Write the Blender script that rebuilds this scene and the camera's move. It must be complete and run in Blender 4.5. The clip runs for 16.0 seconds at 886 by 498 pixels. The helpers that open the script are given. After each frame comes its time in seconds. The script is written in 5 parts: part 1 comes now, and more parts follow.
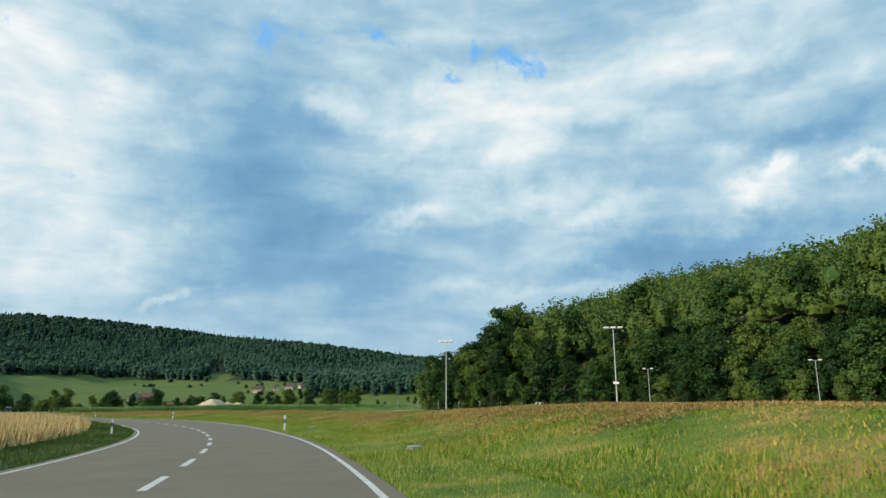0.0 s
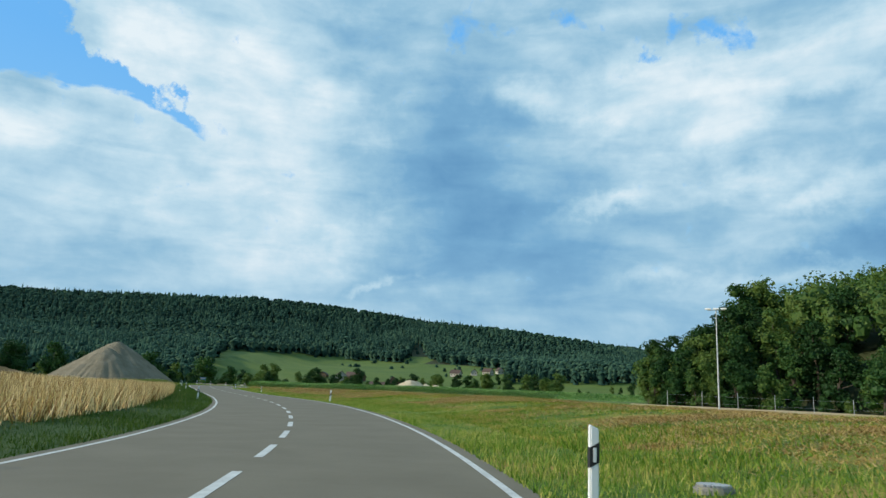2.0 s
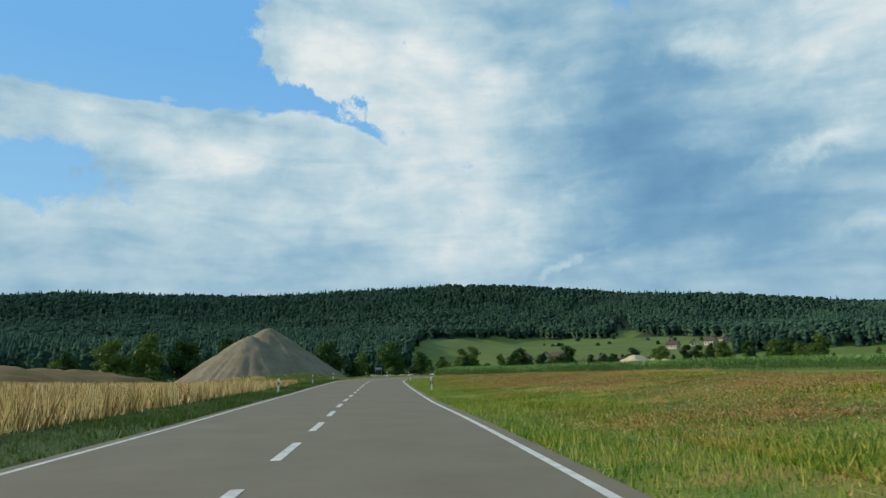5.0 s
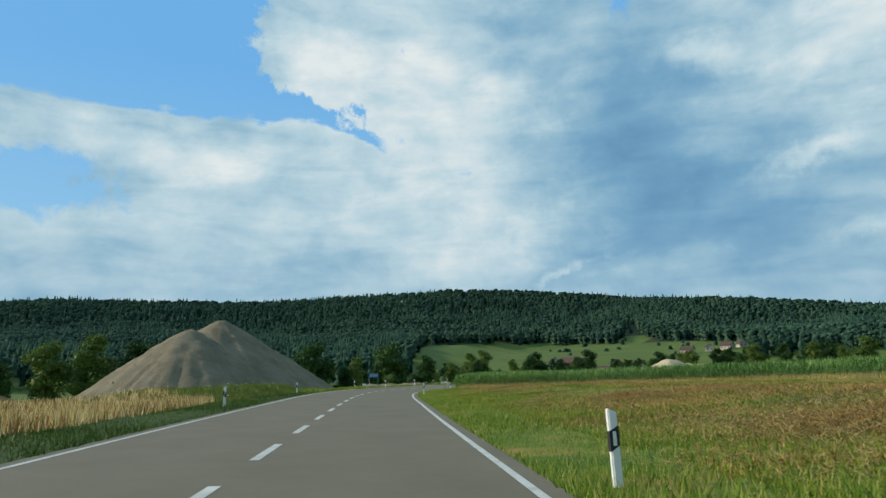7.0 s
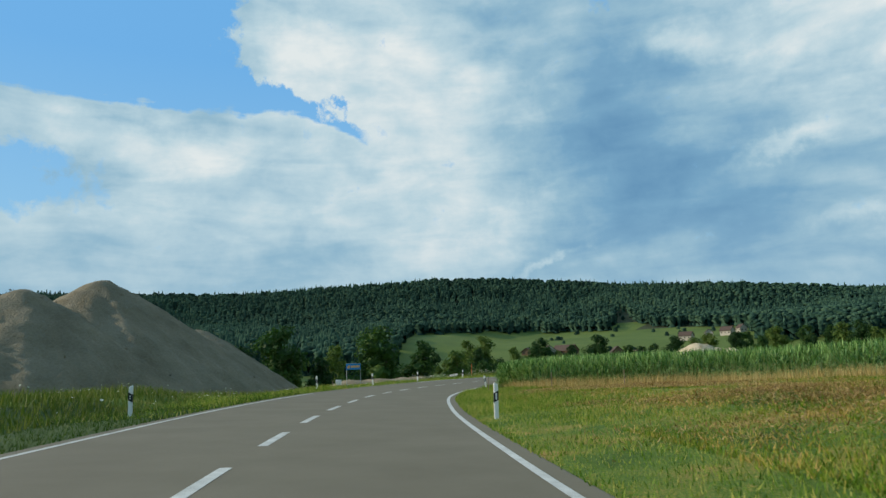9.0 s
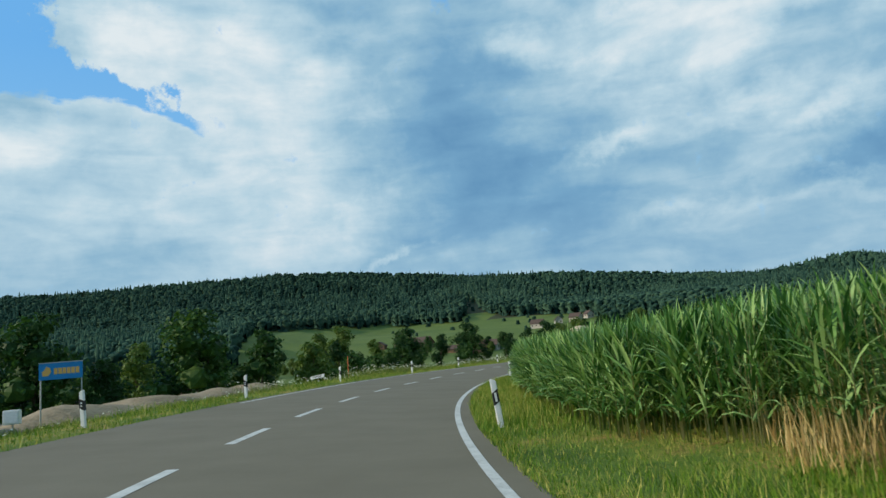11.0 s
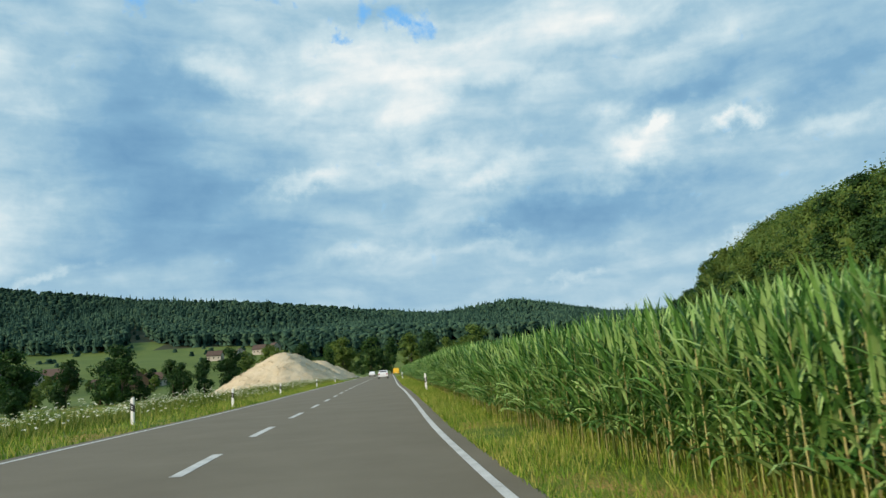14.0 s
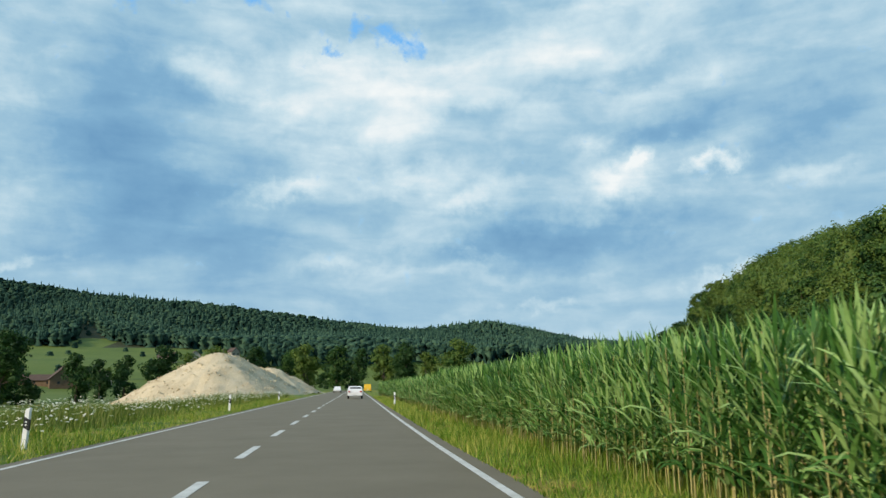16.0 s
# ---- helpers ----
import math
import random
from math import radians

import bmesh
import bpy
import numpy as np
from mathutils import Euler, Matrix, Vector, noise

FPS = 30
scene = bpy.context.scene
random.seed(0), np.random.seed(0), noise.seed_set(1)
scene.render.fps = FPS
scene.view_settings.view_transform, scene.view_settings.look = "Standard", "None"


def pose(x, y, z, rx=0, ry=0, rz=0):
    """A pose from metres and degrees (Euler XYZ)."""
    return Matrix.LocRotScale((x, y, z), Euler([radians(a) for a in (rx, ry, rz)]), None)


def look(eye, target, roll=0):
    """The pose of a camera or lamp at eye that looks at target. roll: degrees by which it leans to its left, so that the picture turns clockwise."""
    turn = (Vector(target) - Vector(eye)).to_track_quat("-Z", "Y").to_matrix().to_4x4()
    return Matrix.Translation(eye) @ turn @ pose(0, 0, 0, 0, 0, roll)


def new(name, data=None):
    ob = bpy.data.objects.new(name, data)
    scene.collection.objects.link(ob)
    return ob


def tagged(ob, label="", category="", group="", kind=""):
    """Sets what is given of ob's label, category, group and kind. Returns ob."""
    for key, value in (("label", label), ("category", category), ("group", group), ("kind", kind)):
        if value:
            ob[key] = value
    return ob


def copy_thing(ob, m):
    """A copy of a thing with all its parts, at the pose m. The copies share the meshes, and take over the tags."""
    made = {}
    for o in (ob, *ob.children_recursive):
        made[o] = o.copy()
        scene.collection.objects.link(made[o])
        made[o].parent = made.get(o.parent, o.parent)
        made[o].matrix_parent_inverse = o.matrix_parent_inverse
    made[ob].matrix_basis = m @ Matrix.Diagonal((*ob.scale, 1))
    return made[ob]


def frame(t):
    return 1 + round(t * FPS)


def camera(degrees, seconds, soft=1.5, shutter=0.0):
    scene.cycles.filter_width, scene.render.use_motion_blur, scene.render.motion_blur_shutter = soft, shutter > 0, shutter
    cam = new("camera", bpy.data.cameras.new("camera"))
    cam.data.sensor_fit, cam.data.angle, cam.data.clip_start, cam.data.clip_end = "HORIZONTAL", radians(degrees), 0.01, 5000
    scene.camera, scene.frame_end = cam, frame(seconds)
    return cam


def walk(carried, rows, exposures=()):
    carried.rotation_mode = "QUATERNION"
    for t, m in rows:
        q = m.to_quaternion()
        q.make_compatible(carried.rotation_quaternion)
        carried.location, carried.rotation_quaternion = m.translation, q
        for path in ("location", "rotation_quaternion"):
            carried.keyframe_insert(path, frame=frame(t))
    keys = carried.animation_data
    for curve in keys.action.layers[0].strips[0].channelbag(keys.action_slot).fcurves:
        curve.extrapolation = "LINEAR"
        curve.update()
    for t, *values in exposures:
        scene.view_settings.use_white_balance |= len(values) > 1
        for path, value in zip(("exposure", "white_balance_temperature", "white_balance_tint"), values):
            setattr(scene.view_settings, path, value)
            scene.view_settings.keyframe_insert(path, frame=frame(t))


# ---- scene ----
cam = camera(65.85, 16.0, soft=1.45, shutter=0.04)
PATH = [
    (0.0, pose(-0.509, -0.182, 1.470, 103.129, 0.108, 0.454)),
    (0.5, pose(-2.459, 9.420, 1.447, 103.423, -0.701, 2.446)),
    (1.0, pose(-4.832, 19.046, 1.438, 101.828, -0.232, 6.838)),
    (1.5, pose(-7.635, 28.757, 1.407, 101.637, -1.512, 12.083)),
    (2.0, pose(-11.030, 38.325, 1.385, 101.839, -2.703, 16.283)),
    (2.5, pose(-15.079, 48.014, 1.400, 101.670, -2.440, 19.538)),
    (3.0, pose(-19.292, 57.637, 1.431, 101.634, -1.934, 23.796)),
    (3.5, pose(-23.830, 66.714, 1.457, 99.976, -1.390, 27.565)),
    (4.0, pose(-28.959, 75.312, 1.448, 99.311, -0.457, 31.277)),
    (6.5, pose(-58.486, 116.503, 1.440, 100.890, 1.305, 33.096)),
    (7.0, pose(-64.723, 124.443, 1.445, 100.681, 1.127, 32.746)),
    (7.5, pose(-70.853, 132.382, 1.436, 100.389, 1.625, 32.124)),
    (8.0, pose(-76.952, 140.162, 1.460, 100.301, 1.177, 32.473)),
    (10.5, pose(-107.849, 183.440, 1.537, 98.778, 5.234, 25.020)),
    (11.0, pose(-112.415, 192.001, 1.442, 98.860, 4.725, 18.837)),
    (11.5, pose(-116.480, 201.011, 1.382, 99.275, 5.301, 11.941)),
    (12.0, pose(-119.825, 210.400, 1.338, 98.994, 5.507, 6.305)),
    (12.5, pose(-122.472, 220.036, 1.259, 99.066, 5.218, 1.900)),
    (13.0, pose(-124.427, 229.876, 1.279, 99.804, 4.087, -2.094)),
    (13.5, pose(-125.599, 239.777, 1.263, 98.864, 4.316, -5.941)),
    (14.0, pose(-126.182, 249.871, 1.280, 99.788, 4.073, -7.505)),
    (14.5, pose(-126.328, 260.071, 1.345, 101.898, 2.449, -9.019)),
    (15.0, pose(-126.146, 270.349, 1.344, 101.164, 1.391, -10.501)),
    (15.5, pose(-125.749, 280.755, 1.355, 100.302, 0.684, -10.929)),
    (16.0, pose(-125.234, 291.324, 1.395, 101.345, 0.283, -10.344)),
]
walk(cam, PATH, exposures=[(0.0, 0.0, 6600, 10), (0.5, 0.0, 6600, 10), (1.5, -0.05, 6250, 8), (2.5, -0.12, 6000, 6), (3.0, -0.15, 6050, 6), (4.0, -0.2, 6550, 9), (6.5, -0.2, 6400, 7), (8.0, -0.2, 6450, 7), (10.5, -0.2, 6400, 8), (11.5, -0.18, 6050, 7), (12.5, -0.15, 6200, 8), (14.0, 0.0, 6700, 10), (16.0, 0.0, 6550, 10)])
# ---- world, sun ----
SUN_EL, SUN_AZ = radians(24), math.atan2(-0.87, -0.49)   # azimuth: from +y clockwise, behind and left of the start


def node(tree, kind, x=0, y=0, **values):
    n = tree.nodes.new(kind)
    n.location = (x, y)
    for k, v in values.items():
        if k in n.inputs:
            n.inputs[k].default_value = v
    return n


def link(tree, a, b):
    tree.links.new(a, b)


def math_node(tree, op, a, b=None, c=None, clamp=False):
    n = tree.nodes.new("ShaderNodeMath")
    n.operation, n.use_clamp = op, clamp
    for i, v in enumerate((a, b, c)):
        if v is None:
            continue
        if isinstance(v, (int, float)):
            n.inputs[i].default_value = v
        else:
            tree.links.new(v, n.inputs[i])
    return n.outputs[0]


def mix_rgb(tree, fac, a, b, blend="MIX"):
    n = tree.nodes.new("ShaderNodeMix")
    n.data_type, n.blend_type = "RGBA", blend
    for sock, v in ((n.inputs[0], fac), (n.inputs[6], a), (n.inputs[7], b)):
        if isinstance(v, (int, float)):
            sock.default_value = v
        elif isinstance(v, tuple):
            sock.default_value = (*v, 1) if len(v) == 3 else v
        else:
            tree.links.new(v, sock)
    return n.outputs[2]


def ramp(tree, fac, stops):
    n = tree.nodes.new("ShaderNodeValToRGB")
    tree.links.new(fac, n.inputs[0])
    e = n.color_ramp.elements
    while len(e) < len(stops):
        e.new(0.5)
    for k, (p, c) in zip(e, stops):
        k.position = p
        k.color = (*c, 1) if len(c) == 3 else c
    return n.outputs[0]


def noise_tex(tree, vec, scale, detail=4.0, rough=0.55, distort=0.0):
    n = node(tree, "ShaderNodeTexNoise", Scale=scale, Detail=detail, Roughness=rough, Distortion=distort)
    if vec is not None:
        tree.links.new(vec, n.inputs["Vector"])
    return n.outputs["Fac"]


def sky_dir(az, el):
    """Unit vector of a sky direction: degrees left of +y, degrees up."""
    a, e = radians(az), radians(el)
    return (-math.sin(a) * math.cos(e), math.cos(a) * math.cos(e), math.sin(e))


def build_world():
    world = bpy.data.worlds.new("evening_sky")
    scene.world = world
    world.use_nodes = True
    t = world.node_tree
    t.nodes.clear()
    out = t.nodes.new("ShaderNodeOutputWorld")
    sky = t.nodes.new("ShaderNodeTexSky")
    sky.sky_type, sky.sun_disc = "NISHITA", False
    sky.sun_elevation, sky.sun_rotation = SUN_EL, SUN_AZ
    sky.air_density, sky.dust_density, sky.ozone_density = 1.0, 0.6, 2.0
    tc = t.nodes.new("ShaderNodeTexCoord")
    d = tc.outputs["Generated"]
    sep = t.nodes.new("ShaderNodeSeparateXYZ")
    link(t, d, sep.inputs[0])
    up = math_node(t, "MAXIMUM", sep.outputs[2], 0.0)
    inv = math_node(t, "DIVIDE", 1.0, math_node(t, "ADD", up, 0.38))
    com = t.nodes.new("ShaderNodeCombineXYZ")
    link(t, math_node(t, "MULTIPLY", sep.outputs[0], inv), com.inputs[0])
    link(t, math_node(t, "MULTIPLY", sep.outputs[1], inv), com.inputs[1])
    flat = com.outputs[0]                      # cloud layer seen in perspective
    rot = node(t, "ShaderNodeMapping")
    rot.inputs["Rotation"].default_value = (0, 0, radians(-28))
    rot.inputs["Scale"].default_value = (0.75, 1.2, 1)
    link(t, flat, rot.inputs["Vector"])
    streak = rot.outputs[0]

    deg = 180 / math.pi
    az = math_node(t, "MULTIPLY_ADD", math_node(t, "ARCTAN2", math_node(t, "MULTIPLY", sep.outputs[0], -1.0), sep.outputs[1]), deg, -0.5)
    el = math_node(t, "MULTIPLY", math_node(t, "ARCSINE", sep.outputs[2]), deg)
    com2 = t.nodes.new("ShaderNodeCombineXYZ")
    link(t, az, com2.inputs[0])
    link(t, el, com2.inputs[1])
    place_in_sky = com2.outputs[0]             # degrees left of +y, degrees up

    def warped(scale, detail, amount):
        w = node(t, "ShaderNodeTexNoise", Scale=scale, Detail=detail, Roughness=0.62)
        link(t, d, w.inputs["Vector"])
        sub = t.nodes.new("ShaderNodeVectorMath")
        sub.operation = "SUBTRACT"
        link(t, w.outputs["Color"], sub.inputs[0])
        sub.inputs[1].default_value = (0.5, 0.5, 0.5)
        bent = t.nodes.new("ShaderNodeVectorMath")
        bent.operation = "MULTIPLY_ADD"
        link(t, sub.outputs[0], bent.inputs[0])
        bent.inputs[1].default_value = amount
        link(t, place_in_sky, bent.inputs[2])
        return bent.outputs[0]

    loose, crisp = warped(6.0, 6.0, (14, 9, 0)), warped(9.0, 9.0, (17, 7, 0))

    def lobe(vec, az0, el0, wide, high, tilt, power):
        """Soft, ragged oval round a direction; sizes in degrees."""
        m = t.nodes.new("ShaderNodeMapping")
        m.vector_type = "TEXTURE"
        link(t, vec, m.inputs["Vector"])
        m.inputs["Location"].default_value = (az0, el0, 0)
        m.inputs["Rotation"].default_value = (0, 0, radians(tilt))
        m.inputs["Scale"].default_value = (wide * 1.3, high * 1.3, 1)
        n = t.nodes.new("ShaderNodeVectorMath")
        n.operation = "LENGTH"
        link(t, m.outputs[0], n.inputs[0])
        r = t.nodes.new("ShaderNodeMapRange")
        r.interpolation_type = "SMOOTHSTEP"
        link(t, n.outputs["Value"], r.inputs["Value"])
        r.inputs["From Min"].default_value, r.inputs["From Max"].default_value = 1.0, 0.0
        r.inputs["To Min"].default_value, r.inputs["To Max"].default_value = 0.0, power
        return r.outputs["Result"]

    def total(parts):
        s = parts[0]
        for p in parts[1:]:
            s = math_node(t, "ADD", s, p)
        return s

    def centred(v, k):
        return math_node(t, "MULTIPLY", math_node(t, "SUBTRACT", v, 0.5), k)

    def oblong(angle, sx, sy, scale, detail):
        m = node(t, "ShaderNodeMapping")
        m.inputs["Rotation"].default_value = (0, 0, radians(angle))
        m.inputs["Scale"].default_value = (sx, sy, 1)
        link(t, place_in_sky, m.inputs["Vector"])
        return noise_tex(t, m.outputs[0], scale, detail, 0.52, 0.5)

    big = noise_tex(t, flat, 1.3, 8, 0.6, 0.3)
    streaks = oblong(15, 0.07, 0.30, 1.0, 9)
    strands = oblong(10, 0.10, 0.75, 1.0, 8)
    puff = oblong(8, 0.16, 0.32, 1.0, 10)
    fine = noise_tex(t, d, 26.0, 8, 0.62, 0.2)
    curd = noise_tex(t, streak, 7.0, 10, 0.58, 0.6)
    # open blue: a wedge with a puffed edge to the right and a drawn-out edge below
    sc = t.nodes.new("ShaderNodeSeparateXYZ")
    link(t, crisp, sc.inputs[0])
    sl = t.nodes.new("ShaderNodeSeparateXYZ")
    link(t, loose, sl.inputs[0])
    slant = math_node(t, "MINIMUM", math_node(t, "MULTIPLY_ADD", math_node(t, "SUBTRACT", sc.outputs[1], 18.6), 2.3, 32.7), 47.8)
    right_side = math_node(t, "ADD", math_node(t, "MULTIPLY", math_node(t, "SUBTRACT", sc.outputs[0], slant), 0.30), centred(noise_tex(t, d, 15.0, 7, 0.6, 0.3), 1.9))
    sill = math_node(t, "MINIMUM", math_node(t, "MULTIPLY_ADD", math_node(t, "SUBTRACT", az, 35.0), 0.40, 17.6), 20.4)
    under_side = math_node(t, "ADD", math_node(t, "MULTIPLY", math_node(t, "SUBTRACT", el, sill), 0.8), centred(strands, 2.0))
    stop = math_node(t, "MULTIPLY", math_node(t, "SUBTRACT", az, 36.6), 0.35)
    wedge = math_node(t, "MINIMUM", math_node(t, "MINIMUM", right_side, under_side), math_node(t, "MINIMUM", stop, 1.0))
    blue_part = math_node(t, "MAXIMUM", wedge, total([lobe(crisp, *c) for c in BLUE_GAPS]))
    blue_part = math_node(t, "ADD", blue_part, centred(fine, 1.5))
    cover = ramp(t, blue_part, [(0.22, (1, 1, 1)), (0.55, (0, 0, 0))])
    light = total([centred(streaks, 0.62), centred(strands, 0.14), centred(puff, 0.60), centred(fine, 0.22), centred(curd, 0.20), centred(big, 0.2)] + [lobe(loose, *c) for c in CLOUD_SHADES + CLOUD_MASSES + CLOUD_PUFFS] + [lobe(crisp, *c) for c in CLOUD_WISPS])
    cloud = ramp(t, math_node(t, "ADD", light, 0.55), [(0.0, (0.15, 0.33, 0.54)), (0.30, (0.22, 0.43, 0.63)), (0.52, (0.35, 0.56, 0.71)), (0.75, (0.57, 0.74, 0.83)), (1.0, (0.88, 0.93, 0.94))])
    blue = mix_rgb(t, 1.0, sky.outputs[0], (0.095, 0.095, 0.095), "MULTIPLY")
    blue = mix_rgb(t, 0.85, blue, ramp(t, up, [(0.20, (0.33, 0.66, 0.98)), (0.42, (0.20, 0.54, 1.0))]))
    col = mix_rgb(t, cover, blue, cloud)
    low = ramp(t, up, [(0.0, (1, 1, 1)), (0.22, (0, 0, 0))])
    col = mix_rgb(t, math_node(t, "MULTIPLY", low, 0.4), col, (0.40, 0.58, 0.72))
    bg = node(t, "ShaderNodeBackground", Strength=1.0)
    link(t, col, bg.inputs["Color"])
    link(t, bg.outputs[0], out.inputs[0])


# degrees left of +y, degrees up, width, height, tilt, strength
BLUE_GAPS = [(64.4, 14.3, 6.2, 3.2, 0, 1.0), (14.2, 30.2, 5.0, 1.8, 0, 0.36), (5.8, 29.4, 2.2, 1.3, 0, 0.42), (-4.4, 29.2, 2.0, 1.2, 0, 0.42), (-8.4, 28.9, 2.4, 1.4, 0, 0.5), (-0.8, 27.3, 1.6, 0.9, 0, 0.4)]
CLOUD_SHADES = [(16, 19, 6.5, 12, 0, -0.26), (11, 14, 10, 6, 0, -0.26), (9, 17, 6, 3.2, -15, -0.1), (15, 10, 10, 4, 0, -0.08), (-21, 12.2, 12, 2.4, -5, -0.34), (-12, 11.3, 8, 1.4, -5, -0.16), (-14, 22, 3, 1.4, -20, -0.12), (-29.4, 20, 5, 1.2, -15, -0.2), (-40, 19.2, 7, 2.6, -20, -0.26), (-29, 25.2, 5, 1.3, -15, -0.1), (4, 10.5, 9, 5, -10, -0.14), (-24, 9.5, 10, 4, 0, -0.12)]
CLOUD_MASSES = [(37, 22, 13, 11, 0, 0.31), (29, 20, 7, 12, 0, 0.14), (31, 11, 9, 6, 0, 0.2), (54, 18, 12, 3, 0, 0.3), (50, 12, 15, 6, 0, 0.18), (4, 24.6, 8, 3, 0, 0.28), (-8, 24.6, 12, 4, -6, 0.34), (-23, 27.5, 11, 4, -10, 0.32), (-5.7, 20.4, 8, 2.2, -10, 0.26), (-10, 16.5, 9, 2.6, -8, 0.12), (-8, 17.4, 7, 1.5, -8, 0.22), (-27, 16, 9, 3, -10, 0.16), (-31, 23.6, 8, 1.3, -15, 0.14), (-17, 8.6, 12, 0.9, 5.7, 0.16)]
CLOUD_PUFFS = [(44, 25, 6, 5, 0, 0.26), (11.6, 24.6, 3.4, 1.7, 0, 0.22), (-18.2, 22.1, 3, 1.2, -12, 0.14), (-23.6, 19.6, 4, 1.2, -15, 0.2), (2, 16.5, 5.2, 1.3, -12, 0.36), (-13.8, 15.5, 4.8, 1.3, -8, 0.28), (-26.8, 16.4, 4.2, 1.7, -6, 0.3), (-28.6, 17.7, 1.5, 0.8, -30, 0.3)]
CLOUD_WISPS = [(-33.4, 17.1, 2.6, 0.8, -5, 0.38), (-41, 15.7, 3, 1.1, 0, 0.2), (-33.5, 8.8, 3, 1.2, -22, 0.32), (-14, 11.1, 3, 0.5, 0, 0.16), (0, 9.6, 4, 1.1, -6, 0.18), (21.6, 8.5, 2.4, 0.6, -12, 0.26), (25.5, 11.5, 6, 2.6, -20, 0.14), (-19.4, 6.7, 2, 0.5, 0, 0.2)]


build_world()
sun = new("sun", bpy.data.lights.new("sun", "SUN"))
sun.data.energy, sun.data.angle, sun.data.color = 4.8, radians(0.6), (1.0, 0.86, 0.66)
sun_way = Vector((math.sin(SUN_AZ) * math.cos(SUN_EL), math.cos(SUN_AZ) * math.cos(SUN_EL), math.sin(SUN_EL)))
sun.matrix_world = look(sun_way * 50, (0, 0, 0))
scene.view_settings.exposure = 0.0


# ---- materials ----
def surface(name, colours, scale=1.0, detail_scale=None, rough=0.9, bump=0.3, bump_dist=0.02, island=0.0, spec=0.3, metal=0.0, object_random=0.0, spread=1.0):
    """A surface in two scales of noise over world-sized coordinates; colours: ramp stops."""
    m = bpy.data.materials.new(name)
    m.use_nodes = True
    t = m.node_tree
    b = t.nodes["Principled BSDF"]
    b.inputs["Roughness"].default_value = rough
    b.inputs["Metallic"].default_value = metal
    b.inputs["Specular IOR Level"].default_value = spec
    tc = t.nodes.new("ShaderNodeTexCoord")
    vec = tc.outputs["Object"]
    a = noise_tex(t, vec, scale, 5, 0.6)
    f = noise_tex(t, vec, detail_scale or scale * 14, 4, 0.6)
    mixed = math_node(t, "ADD", math_node(t, "MULTIPLY", a, 0.62), math_node(t, "MULTIPLY", f, 0.38))
    if spread != 1.0:
        mixed = math_node(t, "MULTIPLY_ADD", math_node(t, "SUBTRACT", mixed, 0.5), spread, 0.5)
    if island:
        g = t.nodes.new("ShaderNodeNewGeometry")
        mixed = math_node(t, "ADD", mixed, math_node(t, "MULTIPLY", math_node(t, "SUBTRACT", g.outputs["Random Per Island"], 0.5), island))
    if object_random:
        oi = t.nodes.new("ShaderNodeObjectInfo")
        mixed = math_node(t, "ADD", mixed, math_node(t, "MULTIPLY", math_node(t, "SUBTRACT", oi.outputs["Random"], 0.5), object_random))
    n = len(colours)
    stops = [(0.32 + 0.36 * i / max(1, n - 1), c) for i, c in enumerate(colours)]
    link(t, ramp(t, mixed, stops), b.inputs["Base Color"])
    if bump:
        bp = node(t, "ShaderNodeBump", Strength=bump, Distance=bump_dist)
        link(t, f, bp.inputs["Height"])
        link(t, bp.outputs[0], b.inputs["Normal"])
    return m


def leaf_surface(name, colours, island=0.6, rough=0.55, trans=0.25, scale=0.15, object_random=0.0, spread=1.0):
    """Leaves and blades: part of the light passes through."""
    m = surface(name, colours, scale=scale, detail_scale=2.0, rough=rough, bump=0, island=island, spec=0.14, object_random=object_random, spread=spread)
    t = m.node_tree
    b = t.nodes["Principled BSDF"]
    out = t.nodes["Material Output"]
    tr = t.nodes.new("ShaderNodeBsdfTranslucent")
    src = b.inputs["Base Color"].links[0].from_socket
    link(t, mix_rgb(t, 1.0, src, (1.0, 1.1, 0.5), "MULTIPLY"), tr.inputs["Color"])
    mx = node(t, "ShaderNodeMixShader", Fac=trans)
    link(t, b.outputs[0], mx.inputs[1])
    link(t, tr.outputs[0], mx.inputs[2])
    link(t, mx.outputs[0], out.inputs["Surface"])
    return m


ASPHALT = surface("asphalt", [(0.128, 0.109, 0.071), (0.150, 0.130, 0.087), (0.174, 0.152, 0.104)], scale=0.5, detail_scale=60, rough=0.86, bump=0.35, bump_dist=0.004, spec=0.35)
PAINT = surface("road_paint", [(0.34, 0.34, 0.31), (0.52, 0.52, 0.48), (0.64, 0.64, 0.60)], scale=2.5, detail_scale=40, rough=0.75, bump=0.2, bump_dist=0.003)
GROUND = surface("meadow_ground", [(0.052, 0.100, 0.009), (0.090, 0.155, 0.013), (0.125, 0.190, 0.018), (0.205, 0.215, 0.028), (0.37, 0.235, 0.068)], scale=0.34, detail_scale=24.0, bump=1.0, bump_dist=0.06, spread=2.0)
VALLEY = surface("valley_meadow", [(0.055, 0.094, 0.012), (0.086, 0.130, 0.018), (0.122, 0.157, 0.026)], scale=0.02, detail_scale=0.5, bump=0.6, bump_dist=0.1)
LITTER = surface("wood_floor", [(0.022, 0.030, 0.010), (0.035, 0.044, 0.014), (0.055, 0.056, 0.022)], scale=0.2, detail_scale=2.0, bump=0.8, bump_dist=0.1)
GRASS = leaf_surface("grass_blades", [(0.078, 0.160, 0.014), (0.140, 0.240, 0.024), (0.22, 0.295, 0.040), (0.38, 0.36, 0.095)], island=0.55, scale=0.22, trans=0.22)
